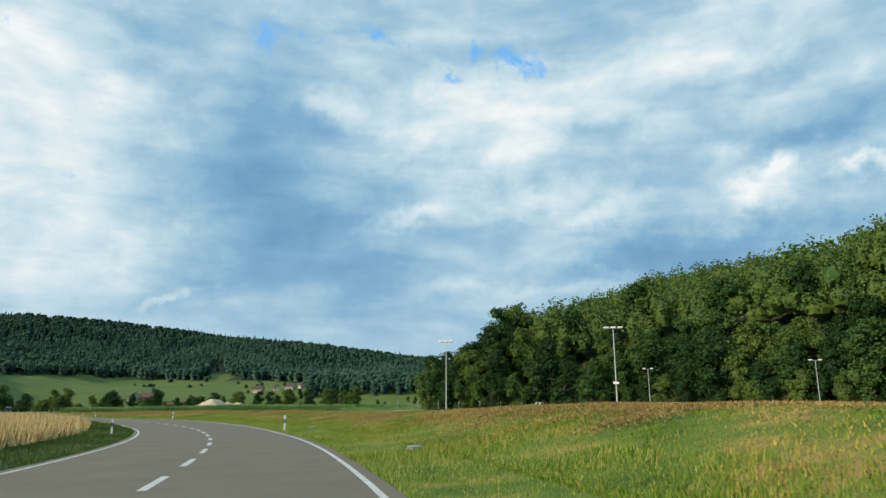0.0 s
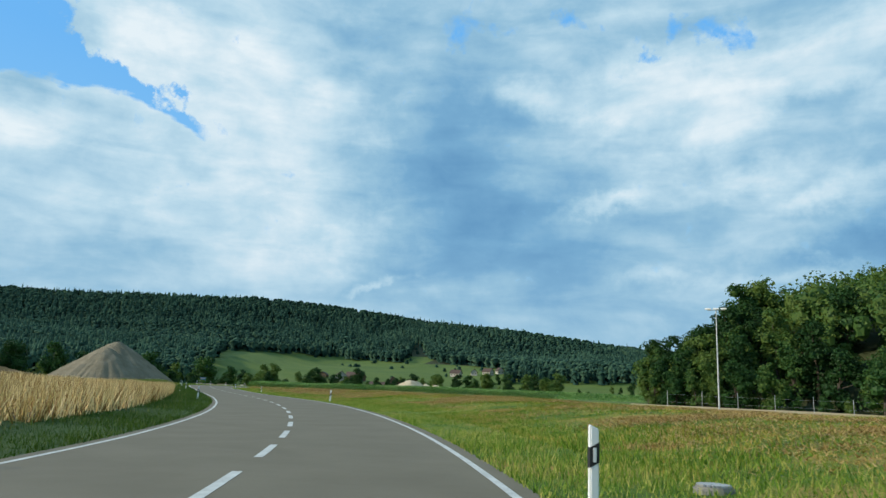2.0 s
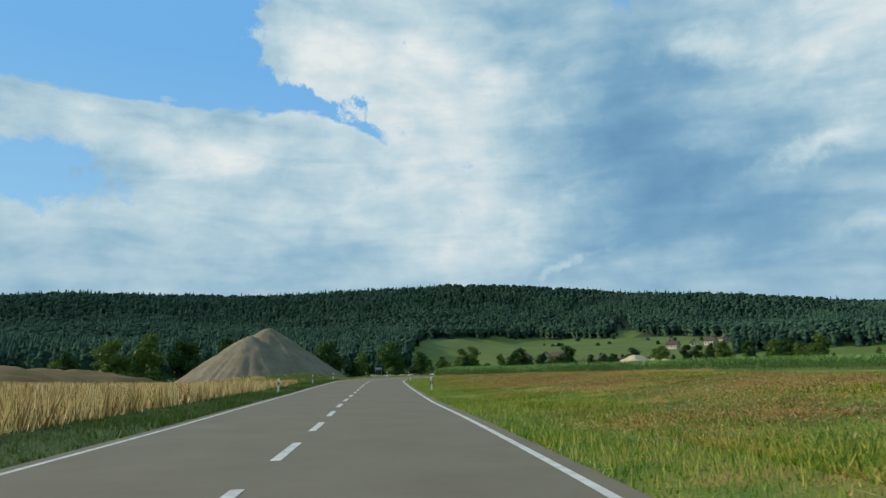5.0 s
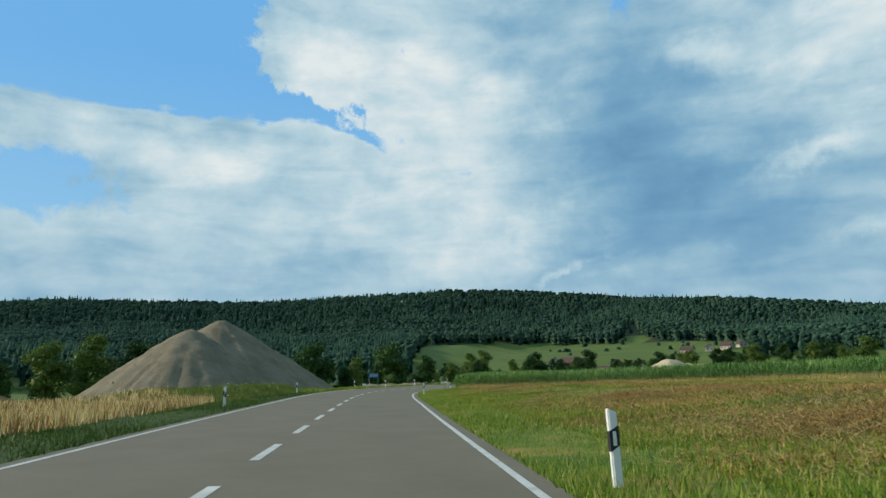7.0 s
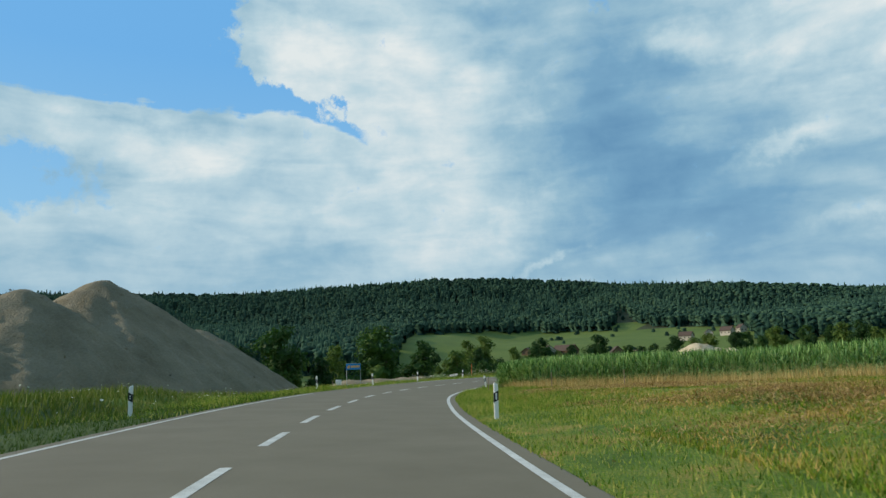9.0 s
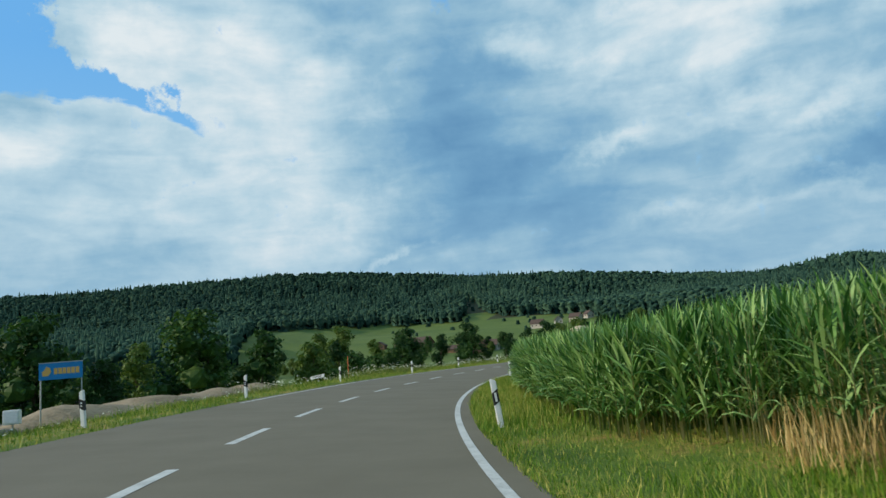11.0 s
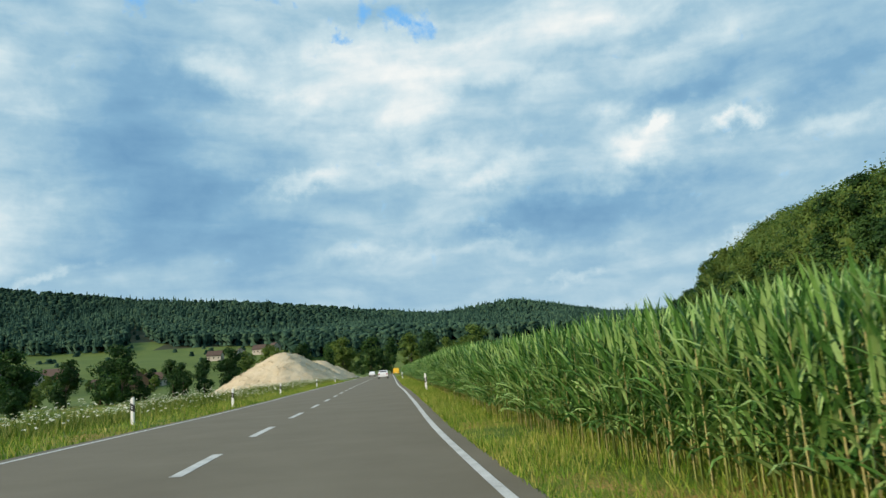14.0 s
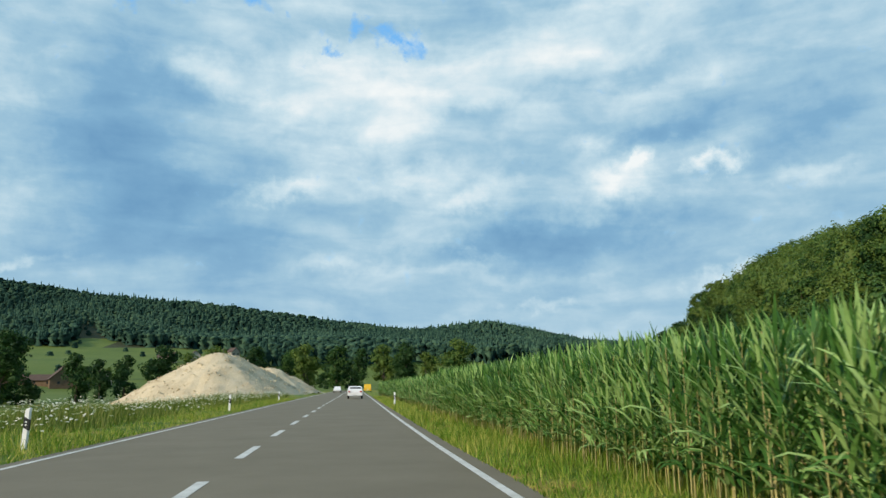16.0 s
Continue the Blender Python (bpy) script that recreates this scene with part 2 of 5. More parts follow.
LUSH = leaf_surface("lush_verge_grass", [(0.028, 0.066, 0.007), (0.046, 0.096, 0.011), (0.076, 0.124, 0.018)], island=0.42, scale=0.22, trans=0.2)
BANK_GRASS = leaf_surface("bank_grass_blades", [(0.070, 0.140, 0.010), (0.115, 0.195, 0.015), (0.165, 0.235, 0.021), (0.26, 0.265, 0.036), (0.44, 0.31, 0.09)], island=0.34, scale=0.30, trans=0.2, spread=1.6)
LUSH_GROUND = surface("lush_verge_ground", [(0.026, 0.054, 0.006), (0.042, 0.078, 0.010), (0.066, 0.098, 0.016)], scale=0.4, detail_scale=24, bump=1.0, bump_dist=0.05)
SOIL = surface("field_soil", [(0.11, 0.075, 0.04), (0.17, 0.12, 0.065)], scale=0.4, bump=0.6, bump_dist=0.05)
STRAW = leaf_surface("dry_straw", [(0.22, 0.125, 0.042), (0.48, 0.31, 0.115), (0.70, 0.50, 0.225), (0.84, 0.67, 0.37)], island=0.9, trans=0.12)
SAND = surface("pitch_sand", [(0.38, 0.27, 0.13), (0.48, 0.35, 0.18)], scale=0.06, detail_scale=1.5)
GRAVEL_GREY = surface("grey_gravel", [(0.140, 0.118, 0.074), (0.195, 0.165, 0.108), (0.25, 0.212, 0.145)], scale=0.3, detail_scale=6, bump=1.0, bump_dist=0.15, spread=1.3)
GRAVEL_PALE = surface("pale_gravel", [(0.40, 0.32, 0.20), (0.52, 0.43, 0.285), (0.62, 0.53, 0.37)], scale=0.3, detail_scale=5, bump=0.8, bump_dist=0.12)
BARK = surface("bark", [(0.05, 0.038, 0.026), (0.10, 0.08, 0.06)], scale=1.5, bump=0.8, bump_dist=0.05)
LEAF = leaf_surface("broad_leaves", [(0.022, 0.056, 0.015), (0.036, 0.086, 0.022), (0.058, 0.116, 0.028), (0.105, 0.158, 0.034)], island=0.22, object_random=0.70, scale=0.10, trans=0.26)
NEEDLE = leaf_surface("conifer_needles", [(0.012, 0.028, 0.014), (0.022, 0.045, 0.020), (0.035, 0.062, 0.024)], island=0.5, object_random=0.4, trans=0.1)
# distance haze tints these colours blue; broad tone patches stand in for slope shading
FAR_WOOD = leaf_surface("hazy_far_crowns", [(0.014, 0.039, 0.027), (0.029, 0.067, 0.045), (0.050, 0.098, 0.060)], island=0.48, trans=0.0, scale=0.012, rough=1.0, spread=1.5)
WHITE = surface("white_plastic", [(0.72, 0.72, 0.70), (0.8, 0.8, 0.79)], scale=3, rough=0.5, bump=0.05)
BLACK = surface("black_plastic", [(0.018, 0.018, 0.02), (0.03, 0.03, 0.032)], scale=4, rough=0.5, bump=0.05)


# ---- mesh helpers ----
def mesh_of(name, verts, faces, mat, smooth=False):
    """A mesh from vertex rows and face rows (all of one length)."""
    me = bpy.data.meshes.new(name)
    v, f = np.asarray(verts, np.float32), np.asarray(faces, np.int32)
    me.vertices.add(len(v))
    me.vertices.foreach_set("co", v.ravel())
    k = f.shape[1]
    me.loops.add(f.size)
    me.loops.foreach_set("vertex_index", f.ravel())
    me.polygons.add(len(f))
    me.polygons.foreach_set("loop_start", np.arange(0, f.size, k, dtype=np.int32))
    me.polygons.foreach_set("use_smooth", np.full(len(f), smooth))
    me.update(calc_edges=True)
    me.validate()
    me.materials.append(mat)
    return me


def thing(name, label, category, group="", at=(0, 0, 0)):
    ob = new(name)
    ob.location = at
    return tagged(ob, label, category, group)


def part(name, bm, material, parent, label=""):
    """Links a bmesh as one mesh object under a thing or a part."""
    me = bpy.data.meshes.new(name)
    bm.to_mesh(me)
    bm.free()
    me.materials.append(material)
    ob = new(name, me)
    ob.parent = parent
    if label:
        ob["label"] = label
    return ob


def box_bm(size, centre=(0, 0, 0), bevel=0.0, bm=None, turn=None):
    own = bmesh.new()
    bmesh.ops.create_cube(own, size=1.0, matrix=Matrix.Translation(centre) @ (turn or Matrix()) @ Matrix.Diagonal((*size, 1)))
    if bevel:
        bmesh.ops.bevel(own, geom=own.edges[:], offset=bevel, segments=2, affect="EDGES")
    return own if bm is None else merge_bm(bm, own)


def merge_bm(bm, own):
    me = bpy.data.meshes.new("tmp")
    own.to_mesh(me)
    own.free()
    bm.from_mesh(me)
    bpy.data.meshes.remove(me)
    return bm


def rod_bm(a, b, r0, r1=None, sides=10, bm=None):
    own = bmesh.new()
    a, b = Vector(a), Vector(b)
    turn = (b - a).to_track_quat("Z", "Y").to_matrix().to_4x4()
    bmesh.ops.create_cone(own, cap_ends=True, segments=sides, radius1=r0, radius2=r1 if r1 is not None else r0, depth=(b - a).length, matrix=Matrix.Translation((a + b) / 2) @ turn)
    return own if bm is None else merge_bm(bm, own)


# ---- the line of the road ----
CENTRE = np.array([(-3.36, -0.64), (-6.41, 13.83), (-10.24, 28.34), (-14.73, 41.62), (-20.74, 55.84), (-27.76, 69.20), (-35.19, 81.23), (-43.74, 93.51), (-52.76, 105.43), (-62.15, 117.32), (-71.55, 129.45), (-80.86, 141.45), (-89.86, 153.16), (-98.93, 165.20), (-107.37, 177.38), (-115.12, 190.45), (-121.27, 204.60), (-125.64, 219.50), (-128.12, 234.75), (-128.91, 250.03), (-128.74, 264.38), (-128.01, 279.89), (-127.30, 294.46), (-126.63, 309.44), (-125.85, 324.42), (-125.01, 339.40), (-124.16, 354.37)])
DIR_END, DIR_START = np.array((0.0563, 0.9984)), (CENTRE[0] - CENTRE[1]) / np.linalg.norm(CENTRE[0] - CENTRE[1])
knots = np.vstack([[CENTRE[0] + DIR_START * 15 * k for k in (5, 4, 3, 2, 1)], CENTRE, [CENTRE[-1] + DIR_END * 15 * k for k in range(1, 24)]])
kn_s = (np.arange(len(knots)) - 5) * 15.0
ST = np.arange(-60, 640, 1.0)


def spline(s):
    u = (np.asarray(s, float) - kn_s[0]) / 15.0
    i = np.clip(u.astype(int), 1, len(knots) - 3)
    f = (u - i)[..., None]
    p0, p1, p2, p3 = knots[i - 1], knots[i], knots[i + 1], knots[i + 2]
    return 0.5 * (2 * p1 + (p2 - p0) * f + (2 * p0 - 5 * p1 + 4 * p2 - p3) * f**2 + (3 * p1 - p0 - 3 * p2 + p3) * f**3)


RXY = spline(ST)
RT = np.gradient(RXY, axis=0)
RT /= np.linalg.norm(RT, axis=1)[:, None]
RN = np.stack([RT[:, 1], -RT[:, 0]], -1)            # to the right


def station(s, lat):
    """World x, y of a station along the road and an offset to the right of its centre line."""
    s, lat = np.broadcast_arrays(np.asarray(s, float), np.asarray(lat, float))
    k = lambda a: np.stack([np.interp(s, ST, a[:, 0]), np.interp(s, ST, a[:, 1])], -1)
    return k(RXY) + k(RN) * lat[..., None]


# crossfall and height of the road's crown along its way
BANK = ([-60, -15, 0, 15, 30, 45, 60, 75, 90, 105, 120, 135, 150, 165, 180, 195, 210, 225, 240, 255, 270, 285, 300, 315, 330, 345, 360, 375, 390, 460], [-0.001, -0.001, -0.004, -0.008, -0.012, -0.016, -0.026, -0.030, -0.028, -0.017, -0.007, 0.002, 0.008, 0.014, 0.015, 0.022, 0.031, 0.040, 0.044, 0.052, 0.055, 0.044, 0.024, 0.003, -0.007, -0.008, -0.008, -0.006, -0.004, 0.000])
CROWN = ([-60, -15, 0, 15, 30, 45, 60, 75, 90, 105, 120, 135, 150, 165, 180, 195, 210, 225, 240, 255, 270, 285, 300, 315, 330, 345, 360, 375, 390, 460], [0.047, 0.047, 0.013, -0.026, -0.064, -0.084, -0.070, -0.037, 0.009, 0.018, -0.002, -0.014, 0.010, 0.070, 0.136, 0.174, 0.179, 0.136, 0.078, 0.032, -0.007, -0.039, -0.047, -0.065, -0.055, -0.056, -0.051, -0.038, -0.022, 0.000])


def road_z(s, lat):
    return np.interp(s, *CROWN) - np.interp(s, *BANK) * lat


def nearest(x, y):
    """Station and offset of points near the road."""
    x, y = np.asarray(x, float).ravel(), np.asarray(y, float).ravel()
    s, lat = np.empty(len(x)), np.empty(len(x))
    for a in range(0, len(x), 4000):
        dx, dy = x[a:a + 4000, None] - RXY[None, ::3, 0], y[a:a + 4000, None] - RXY[None, ::3, 1]
        k = np.argmin(dx * dx + dy * dy, axis=1)
        r = np.arange(len(k))
        dx, dy, k = dx[r, k], dy[r, k], k * 3
        s[a:a + 4000] = ST[k] + dx * RT[k, 0] + dy * RT[k, 1]
        lat[a:a + 4000] = dx * RN[k, 0] + dy * RN[k, 1]
    return s, lat


def smooth(u):
    u = np.clip(u, 0, 1)
    return u * u * (3 - 2 * u)


LANE_R = ([-60, -15, 0, 15, 30, 45, 60, 75, 90, 105, 120, 135, 150, 165, 180, 195, 210, 225, 240, 255, 270, 285, 300, 315, 330, 345, 360, 375, 390, 460], [4.282, 4.282, 4.280, 4.275, 4.273, 4.225, 4.258, 4.338, 4.329, 4.310, 4.293, 4.277, 4.320, 4.380, 4.431, 4.451, 4.479, 4.514, 4.582, 4.588, 4.486, 4.419, 4.400, 4.424, 4.420, 4.397, 4.394, 4.392, 4.391, 4.391])
LANE_L = ([-60, -15, 0, 15, 30, 45, 60, 75, 90, 105, 120, 135, 150, 165, 180, 195, 210, 225, 240, 255, 270, 285, 300, 315, 330, 345, 360, 375, 390, 460], [4.090, 4.090, 4.090, 4.090, 4.087, 4.075, 4.075, 4.103, 4.095, 4.106, 4.110, 4.118, 4.134, 4.161, 4.166, 4.181, 4.191, 4.199, 4.196, 4.212, 4.220, 4.209, 4.190, 4.174, 4.166, 4.160, 4.155, 4.153, 4.151, 4.151])


def width(s, lat):
    """Stretches offsets given for a lane of 3.65 m to the lane's true width."""
    return np.where(lat > 0, np.interp(s, *LANE_R), np.interp(s, *LANE_L)) / 3.65 * lat


# ---- the land ----
RIDGE = np.array([(-1800, 245, 105), (-1696, 412, 120), (-1582, 559, 135), (-1480, 696, 150), (-1394, 831, 168), (-1315, 967, 169), (-1239, 1109, 170), (-1148, 1245, 181), (-1029, 1358, 193), (-900, 1460, 200), (-757, 1543, 192), (-599, 1590, 180), (-429, 1584, 161), (-266, 1557, 138), (-114, 1518, 114), (34, 1539, 101), (195, 1600, 121), (371, 1643, 89), (559, 1669, 58), (769, 1692, 35)], float)
RIDGE[:, 2] -= 8
FOOT = np.array([(470, 1060), (300, 965), (185, 890), (150, 770), (108, 640), (72, 566), (42, 528), (28, 482), (14, 420), (0, 360), (-13, 320), (2, 293), (38, 275), (72, 258), (110, 215), (160, 170), (215, 110), (270, 30), (330, -60)], float)
HILL = [73, 72, 69, 90, 85, 78, 78, 67, 56, 45, 62, 51, 44, 57, 68, 70, 73, 76, 77]   # the hill's height behind each point of its foot


def along(line, x, y):
    """Distance to a polyline, the side (positive to its right) and the place along it in points."""
    best, side, where = np.full(len(x), 1e9), np.zeros(len(x)), np.zeros(len(x))
    for i in range(len(line) - 1):
        a, b = line[i, :2], line[i + 1, :2]
        d = b - a
        L = float(d @ d)
        u = np.clip(((x - a[0]) * d[0] + (y - a[1]) * d[1]) / L, 0, 1)
        ex, ey = x - a[0] - u * d[0], y - a[1] - u * d[1]
        q = np.hypot(ex, ey)
        near = q < best
        best = np.where(near, q, best)
        side = np.where(near, np.sign(ex * d[1] - ey * d[0]), side)
        where = np.where(near, i + u, where)
    return best, side, where


def wavy(x, y, k, seed=0.0):
    """Cheap smooth waves for the lie of the land, about -1 to 1."""
    return (np.sin(x * k + 1.7 * seed + 1.3 * np.sin(y * k * 0.7 + seed)) + np.sin(y * k * 1.13 - 0.6 * seed + 1.1 * np.sin(x * k * 0.8 - seed))) * 0.5


CREST = ([-60, 30, 55, 75, 95, 120, 150, 200, 222, 240, 700], [1.46, 1.52, 1.15, 1.08, 1.17, 1.05, 0.94, 0.7, 0.24, 0.14, 0.14])


def land(x, y):
    x, y = np.asarray(x, float).ravel(), np.asarray(y, float).ravel()
    s, lat = nearest(x, y)
    far = np.hypot(lat, np.maximum(0, np.maximum(-60 - s, s - 640)))
    sc = np.clip(s, -60, 640)
    crest = np.interp(sc, *CREST)
    right = crest * smooth((lat - 5.3) / np.interp(sc, [0, 60, 140, 230], [9, 10.5, 16, 7]))
    back = smooth((lat - 22) / 17) * np.interp(sc, [-60, 60, 110, 150], [1, 1, 0.3, 0]) * (crest + 0.25)
    right = right - back
    drop = np.interp(sc, [-60, 196, 226, 250, 330, 360, 420, 640], [0, 0, 0.35, 1, 1, 0.6, 0.25, 0.2])
    left = -drop * (0.5 * smooth((-lat - 8.5) / 4) + 6.5 * smooth((-lat - 11) / 38))
    left = left + 1.3 * smooth((-lat - 9) / 42) * np.interp(sc, [0, 30, 150, 190], [0.6, 1, 1, 0])
    left = left + 0.95 * smooth((sc - 190) / 12) * (1 - smooth((sc - 218) / 14)) * smooth((-lat - 7.5) / 4) * (1 - smooth((-lat - 17) / 6))
    z = np.where(lat > 0, right, left)
    edge = road_z(sc, np.clip(lat, -5.1, 5.1)) * (1 - smooth((np.abs(lat) - 5.1) / 8))
    z = z + edge
    z = z + wavy(x, y, 0.23, 1) * 0.05 * smooth((np.abs(lat) - 7) / 6) + wavy(x, y, 0.7, 2) * 0.04 * smooth((np.abs(lat) - 6) / 4)
    z = z - 5.0 * smooth((-lat - 60) / 120) * (1 - drop)
    # wooded hill on the right
    df, side, at_foot = along(FOOT, x, y)
    high = np.interp(at_foot, np.arange(len(FOOT)), HILL)
    z = z + np.where(side < 0, high * (1 - np.exp(-df / 60)) * smooth(df / 50 + 0.15), 0)
    # long ridge across the valley
    dr, _, wh = along(RIDGE, x, y)
    top = np.interp(wh, np.arange(len(RIDGE)), RIDGE[:, 2])
    g = np.interp(dr, [0, 110, 240, 400, 600, 800, 1000, 1250], [1, 0.83, 0.60, 0.42, 0.29, 0.19, 0.085, 0])
    z = z + top * g * smooth((far - 70) / 330) + wavy(x, y, 0.012, 3) * 5 * smooth((far - 250) / 300)
    return z


def axis_steps(lo, hi, fine_lo, fine_hi, step, grow=1.13):
    mid = np.arange(fine_lo, fine_hi + step, step)
    out, k, p = [], step, fine_hi + step
    up = []
    while p < hi:
        k *= grow
        p += k
        up.append(p)
    k, p, down = step, fine_lo, []
    while p > lo:
        k *= grow
        p -= k
        down.append(p)
    return np.concatenate([down[::-1], mid, up])


gx, gy = axis_steps(-4300, 4300, -190, 60, 1.6), axis_steps(-4300, 4600, -30, 420, 1.6)
GX, GY = np.meshgrid(gx, gy)
gz = land(GX, GY)
_s, _l = nearest(GX, GY)
gz = gz - 0.30 * (1 - smooth((np.abs(_l) - 7.3) / 1.4)) * (np.abs(_s - 290) < 349)
gv = np.stack([GX.ravel(), GY.ravel(), gz], -1)
nx = len(gx)
idx = (np.arange(len(gy) - 1)[:, None] * nx + np.arange(nx - 1)[None, :]).ravel()
ground_faces = np.stack([idx, idx + 1, idx + nx + 1, idx + nx], -1)
ground = new("ground", mesh_of("ground", gv, ground_faces, GROUND, True))
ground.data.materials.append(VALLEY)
ground.data.materials.append(LITTER)
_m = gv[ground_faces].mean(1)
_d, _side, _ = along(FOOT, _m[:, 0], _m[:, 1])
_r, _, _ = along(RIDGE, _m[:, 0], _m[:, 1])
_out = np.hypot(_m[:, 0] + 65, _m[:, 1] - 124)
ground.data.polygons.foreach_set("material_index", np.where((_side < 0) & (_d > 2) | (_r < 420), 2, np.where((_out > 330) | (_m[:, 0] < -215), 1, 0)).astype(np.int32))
tagged(ground, "rolling meadow ground with green and dry grass", "ground", kind="structure")


def strip(name, s0, s1, step, lats, zf, mat, label, cat, wide=True):
    """A ribbon along the road with rows at the given offsets."""
    ss = np.arange(s0, s1 + 1e-6, step)
    L = np.asarray(lats, float)
    S, LL = np.meshgrid(ss, L, indexing="ij")
    W = width(S, LL) if wide else LL
    xy = station(S, W)
    v = np.concatenate([xy, zf(S, W)[..., None]], -1).reshape(-1, 3)
    n = len(L)
    i = (np.arange(len(ss) - 1)[:, None] * n + np.arange(n - 1)[None, :]).ravel()
    ob = new(name, mesh_of(name, v, np.stack([i, i + 1, i + n + 1, i + n], -1), mat, True))
    return tagged(ob, label, cat, kind="structure")


def land_on(s, lat):
    p = station(s, lat)
    return land(p[..., 0], p[..., 1]).reshape(np.shape(s))


strip("road", -50, 600, 1.0, [-4.10, -3.98, -3.96, -2, 0, 2, 3.96, 3.98, 4.10], lambda s, l: road_z(s, l) - np.where(np.arange(9) % 8 == 0, 0.09, 0)[None], ASPHALT, "worn grey asphalt country road with worn edges", "road")
strip("verge_left", -50, 212, 0.8, np.linspace(-3.90, -9.5, 14), lambda s, l: np.where(np.arange(14) == 0, road_z(s, l) - 0.035, land_on(s, l) + 0.02 - 0.12 * smooth((np.abs(l) - 9.7) / 1.4)), LUSH_GROUND, "narrow dark green grass verge beside the road", "verge")
strip("verge_left", 212, 600, 0.8, np.linspace(-3.90, -9.5, 14), lambda s, l: np.where(np.arange(14) == 0, road_z(s, l) - 0.035, land_on(s, l) + 0.02 - 0.12 * smooth((np.abs(l) - 9.7) / 1.4)), GROUND, "narrow grass verge beside the road", "verge")
strip("verge_right", -50, 600, 0.8, np.linspace(3.90, 9.5, 14), lambda s, l: np.where(np.arange(14) == 0, road_z(s, l) - 0.035, land_on(s, l) + 0.02 - 0.12 * smooth((np.abs(l) - 9.7) / 1.4)), GROUND, "narrow grass verge beside the road", "verge")
for name, lat, s0, s1 in (("edge_line_left", -3.65, -50, 226), ("edge_line_left", -3.65, 252, 600), ("edge_line_right", 3.65, -50, 600)):
    strip(name, s0, s1, 1.0, [lat - 0.06, lat + 0.06], lambda s, l: road_z(s, l) + 0.005, PAINT, "white painted edge line along the asphalt", "road marking")
dash_parent = tagged(new("centre_line"), "broken white centre line of painted dashes", "road marking", kind="structure")
DASHES = np.interp(np.arange(-6, 100), [-6, 0, 5, 9, 12, 16, 22, 30, 36, 40, 45, 55, 100], [-20.1, 15.9, 45.9, 67.1, 84.2, 109.4, 144.6, 192.4, 228.4, 252.6, 284.8, 350.2, 643.0])
for mid in DASHES[DASHES < 590]:
    ob = strip("dash", mid - 1.5, mid + 1.501, 0.5, [-0.08, 0.08], lambda s, l: road_z(s, l) + 0.005, PAINT, "", "")
    for key in ("label", "category", "kind"):
        if key in ob:
            del ob[key]
    ob.parent = dash_parent

# ---- heaps ----
def heap(name, peaks, slope, mat, label, rough=0.25, extent=40, base=-1.0, seed=0, step=0.6, rill=0.0):
    """A tipped heap: the highest of several cones with rounded tips, over a grid, kept where it stands above the land."""
    cx, cy = np.mean([p[0] for p in peaks]), np.mean([p[1] for p in peaks])
    g = np.arange(-extent, extent + step, step)
    X, Y = np.meshgrid(cx + g, cy + g)
    x, y = X.ravel(), Y.ravel()
    z = np.full(len(x), -50.0)
    wash = np.zeros(len(x))
    for px, py, pz in peaks:
        r = np.hypot(x - px, y - py)
        ang = np.arctan2(y - py, x - px)
        cone = pz + 0.8 - np.hypot(r, 1.1) * slope * (1 + 0.05 * np.sin(ang * 3 + px))
        if rill:
            wash = np.where(cone > z, [rill * min(1.0, q / 4) * noise.fractal(Vector((math.cos(e) * 14, math.sin(e) * 14, q * 0.05 + px)), 0.9, 2.2, 3) for q, e in zip(r, ang)], wash)
        z = np.maximum(z, cone) + 0.25 * np.exp(-np.abs(z - cone) * 1.5) * (z > -40)
    h = np.array([noise.fractal(Vector((a * 0.35, b * 0.35, seed)), 0.8, 2.1, 4) for a, b in zip(x, y)])
    z = z + h * rough + wash
    ground_z = land(x, y)
    keep = (z > ground_z - 0.5).reshape(X.shape)
    n = len(g)
    i = (np.arange(n - 1)[:, None] * n + np.arange(n - 1)[None, :]).ravel()
    q = np.stack([i, i + 1, i + n + 1, i + n], -1)
    k = keep.ravel()
    q = q[k[q].all(1)]
    used = np.unique(q)
    remap = np.full(len(x), -1)
    remap[used] = np.arange(len(used))
    v = np.stack([x, y, np.maximum(z, ground_z - 0.5)], -1)[used]
    return tagged(new(name, mesh_of(name, v, remap[q], mat, True)), label, "gravel mound")


heap("gravel_mound", [(-150.0, 194.4, 10.7), (-152.8, 197.2, 10.8), (-156.2, 201.2, 9.8), (-144.2, 184.6, 8.6), (-160, 206, 7.4), (-151.5, 206.6, 6.0), (-161, 214.5, 7.4), (-155.5, 211.5, 6.0)], 0.72, GRAVEL_GREY, "tall mound of grey-brown gravel with rilled slopes", 0.18, 42, rill=0.5, step=0.45)
heap("side_mound", [(-165, 201, 4.6), (-170, 206, 4.2)], 0.6, GRAVEL_GREY, "lower mound of grey gravel behind the tall one", 0.3, 20)
heap("rubble_mound", [(-142.3, 418.6, 7.4), (-140.8, 422, 7.1), (-138, 436, 5.6), (-135, 446, 5.4), (-132, 456, 4.0), (-147, 416.5, 4.6)], 0.60, GRAVEL_PALE, "long mound of pale broken stone beside the road", 0.45, 42, rill=0.3)

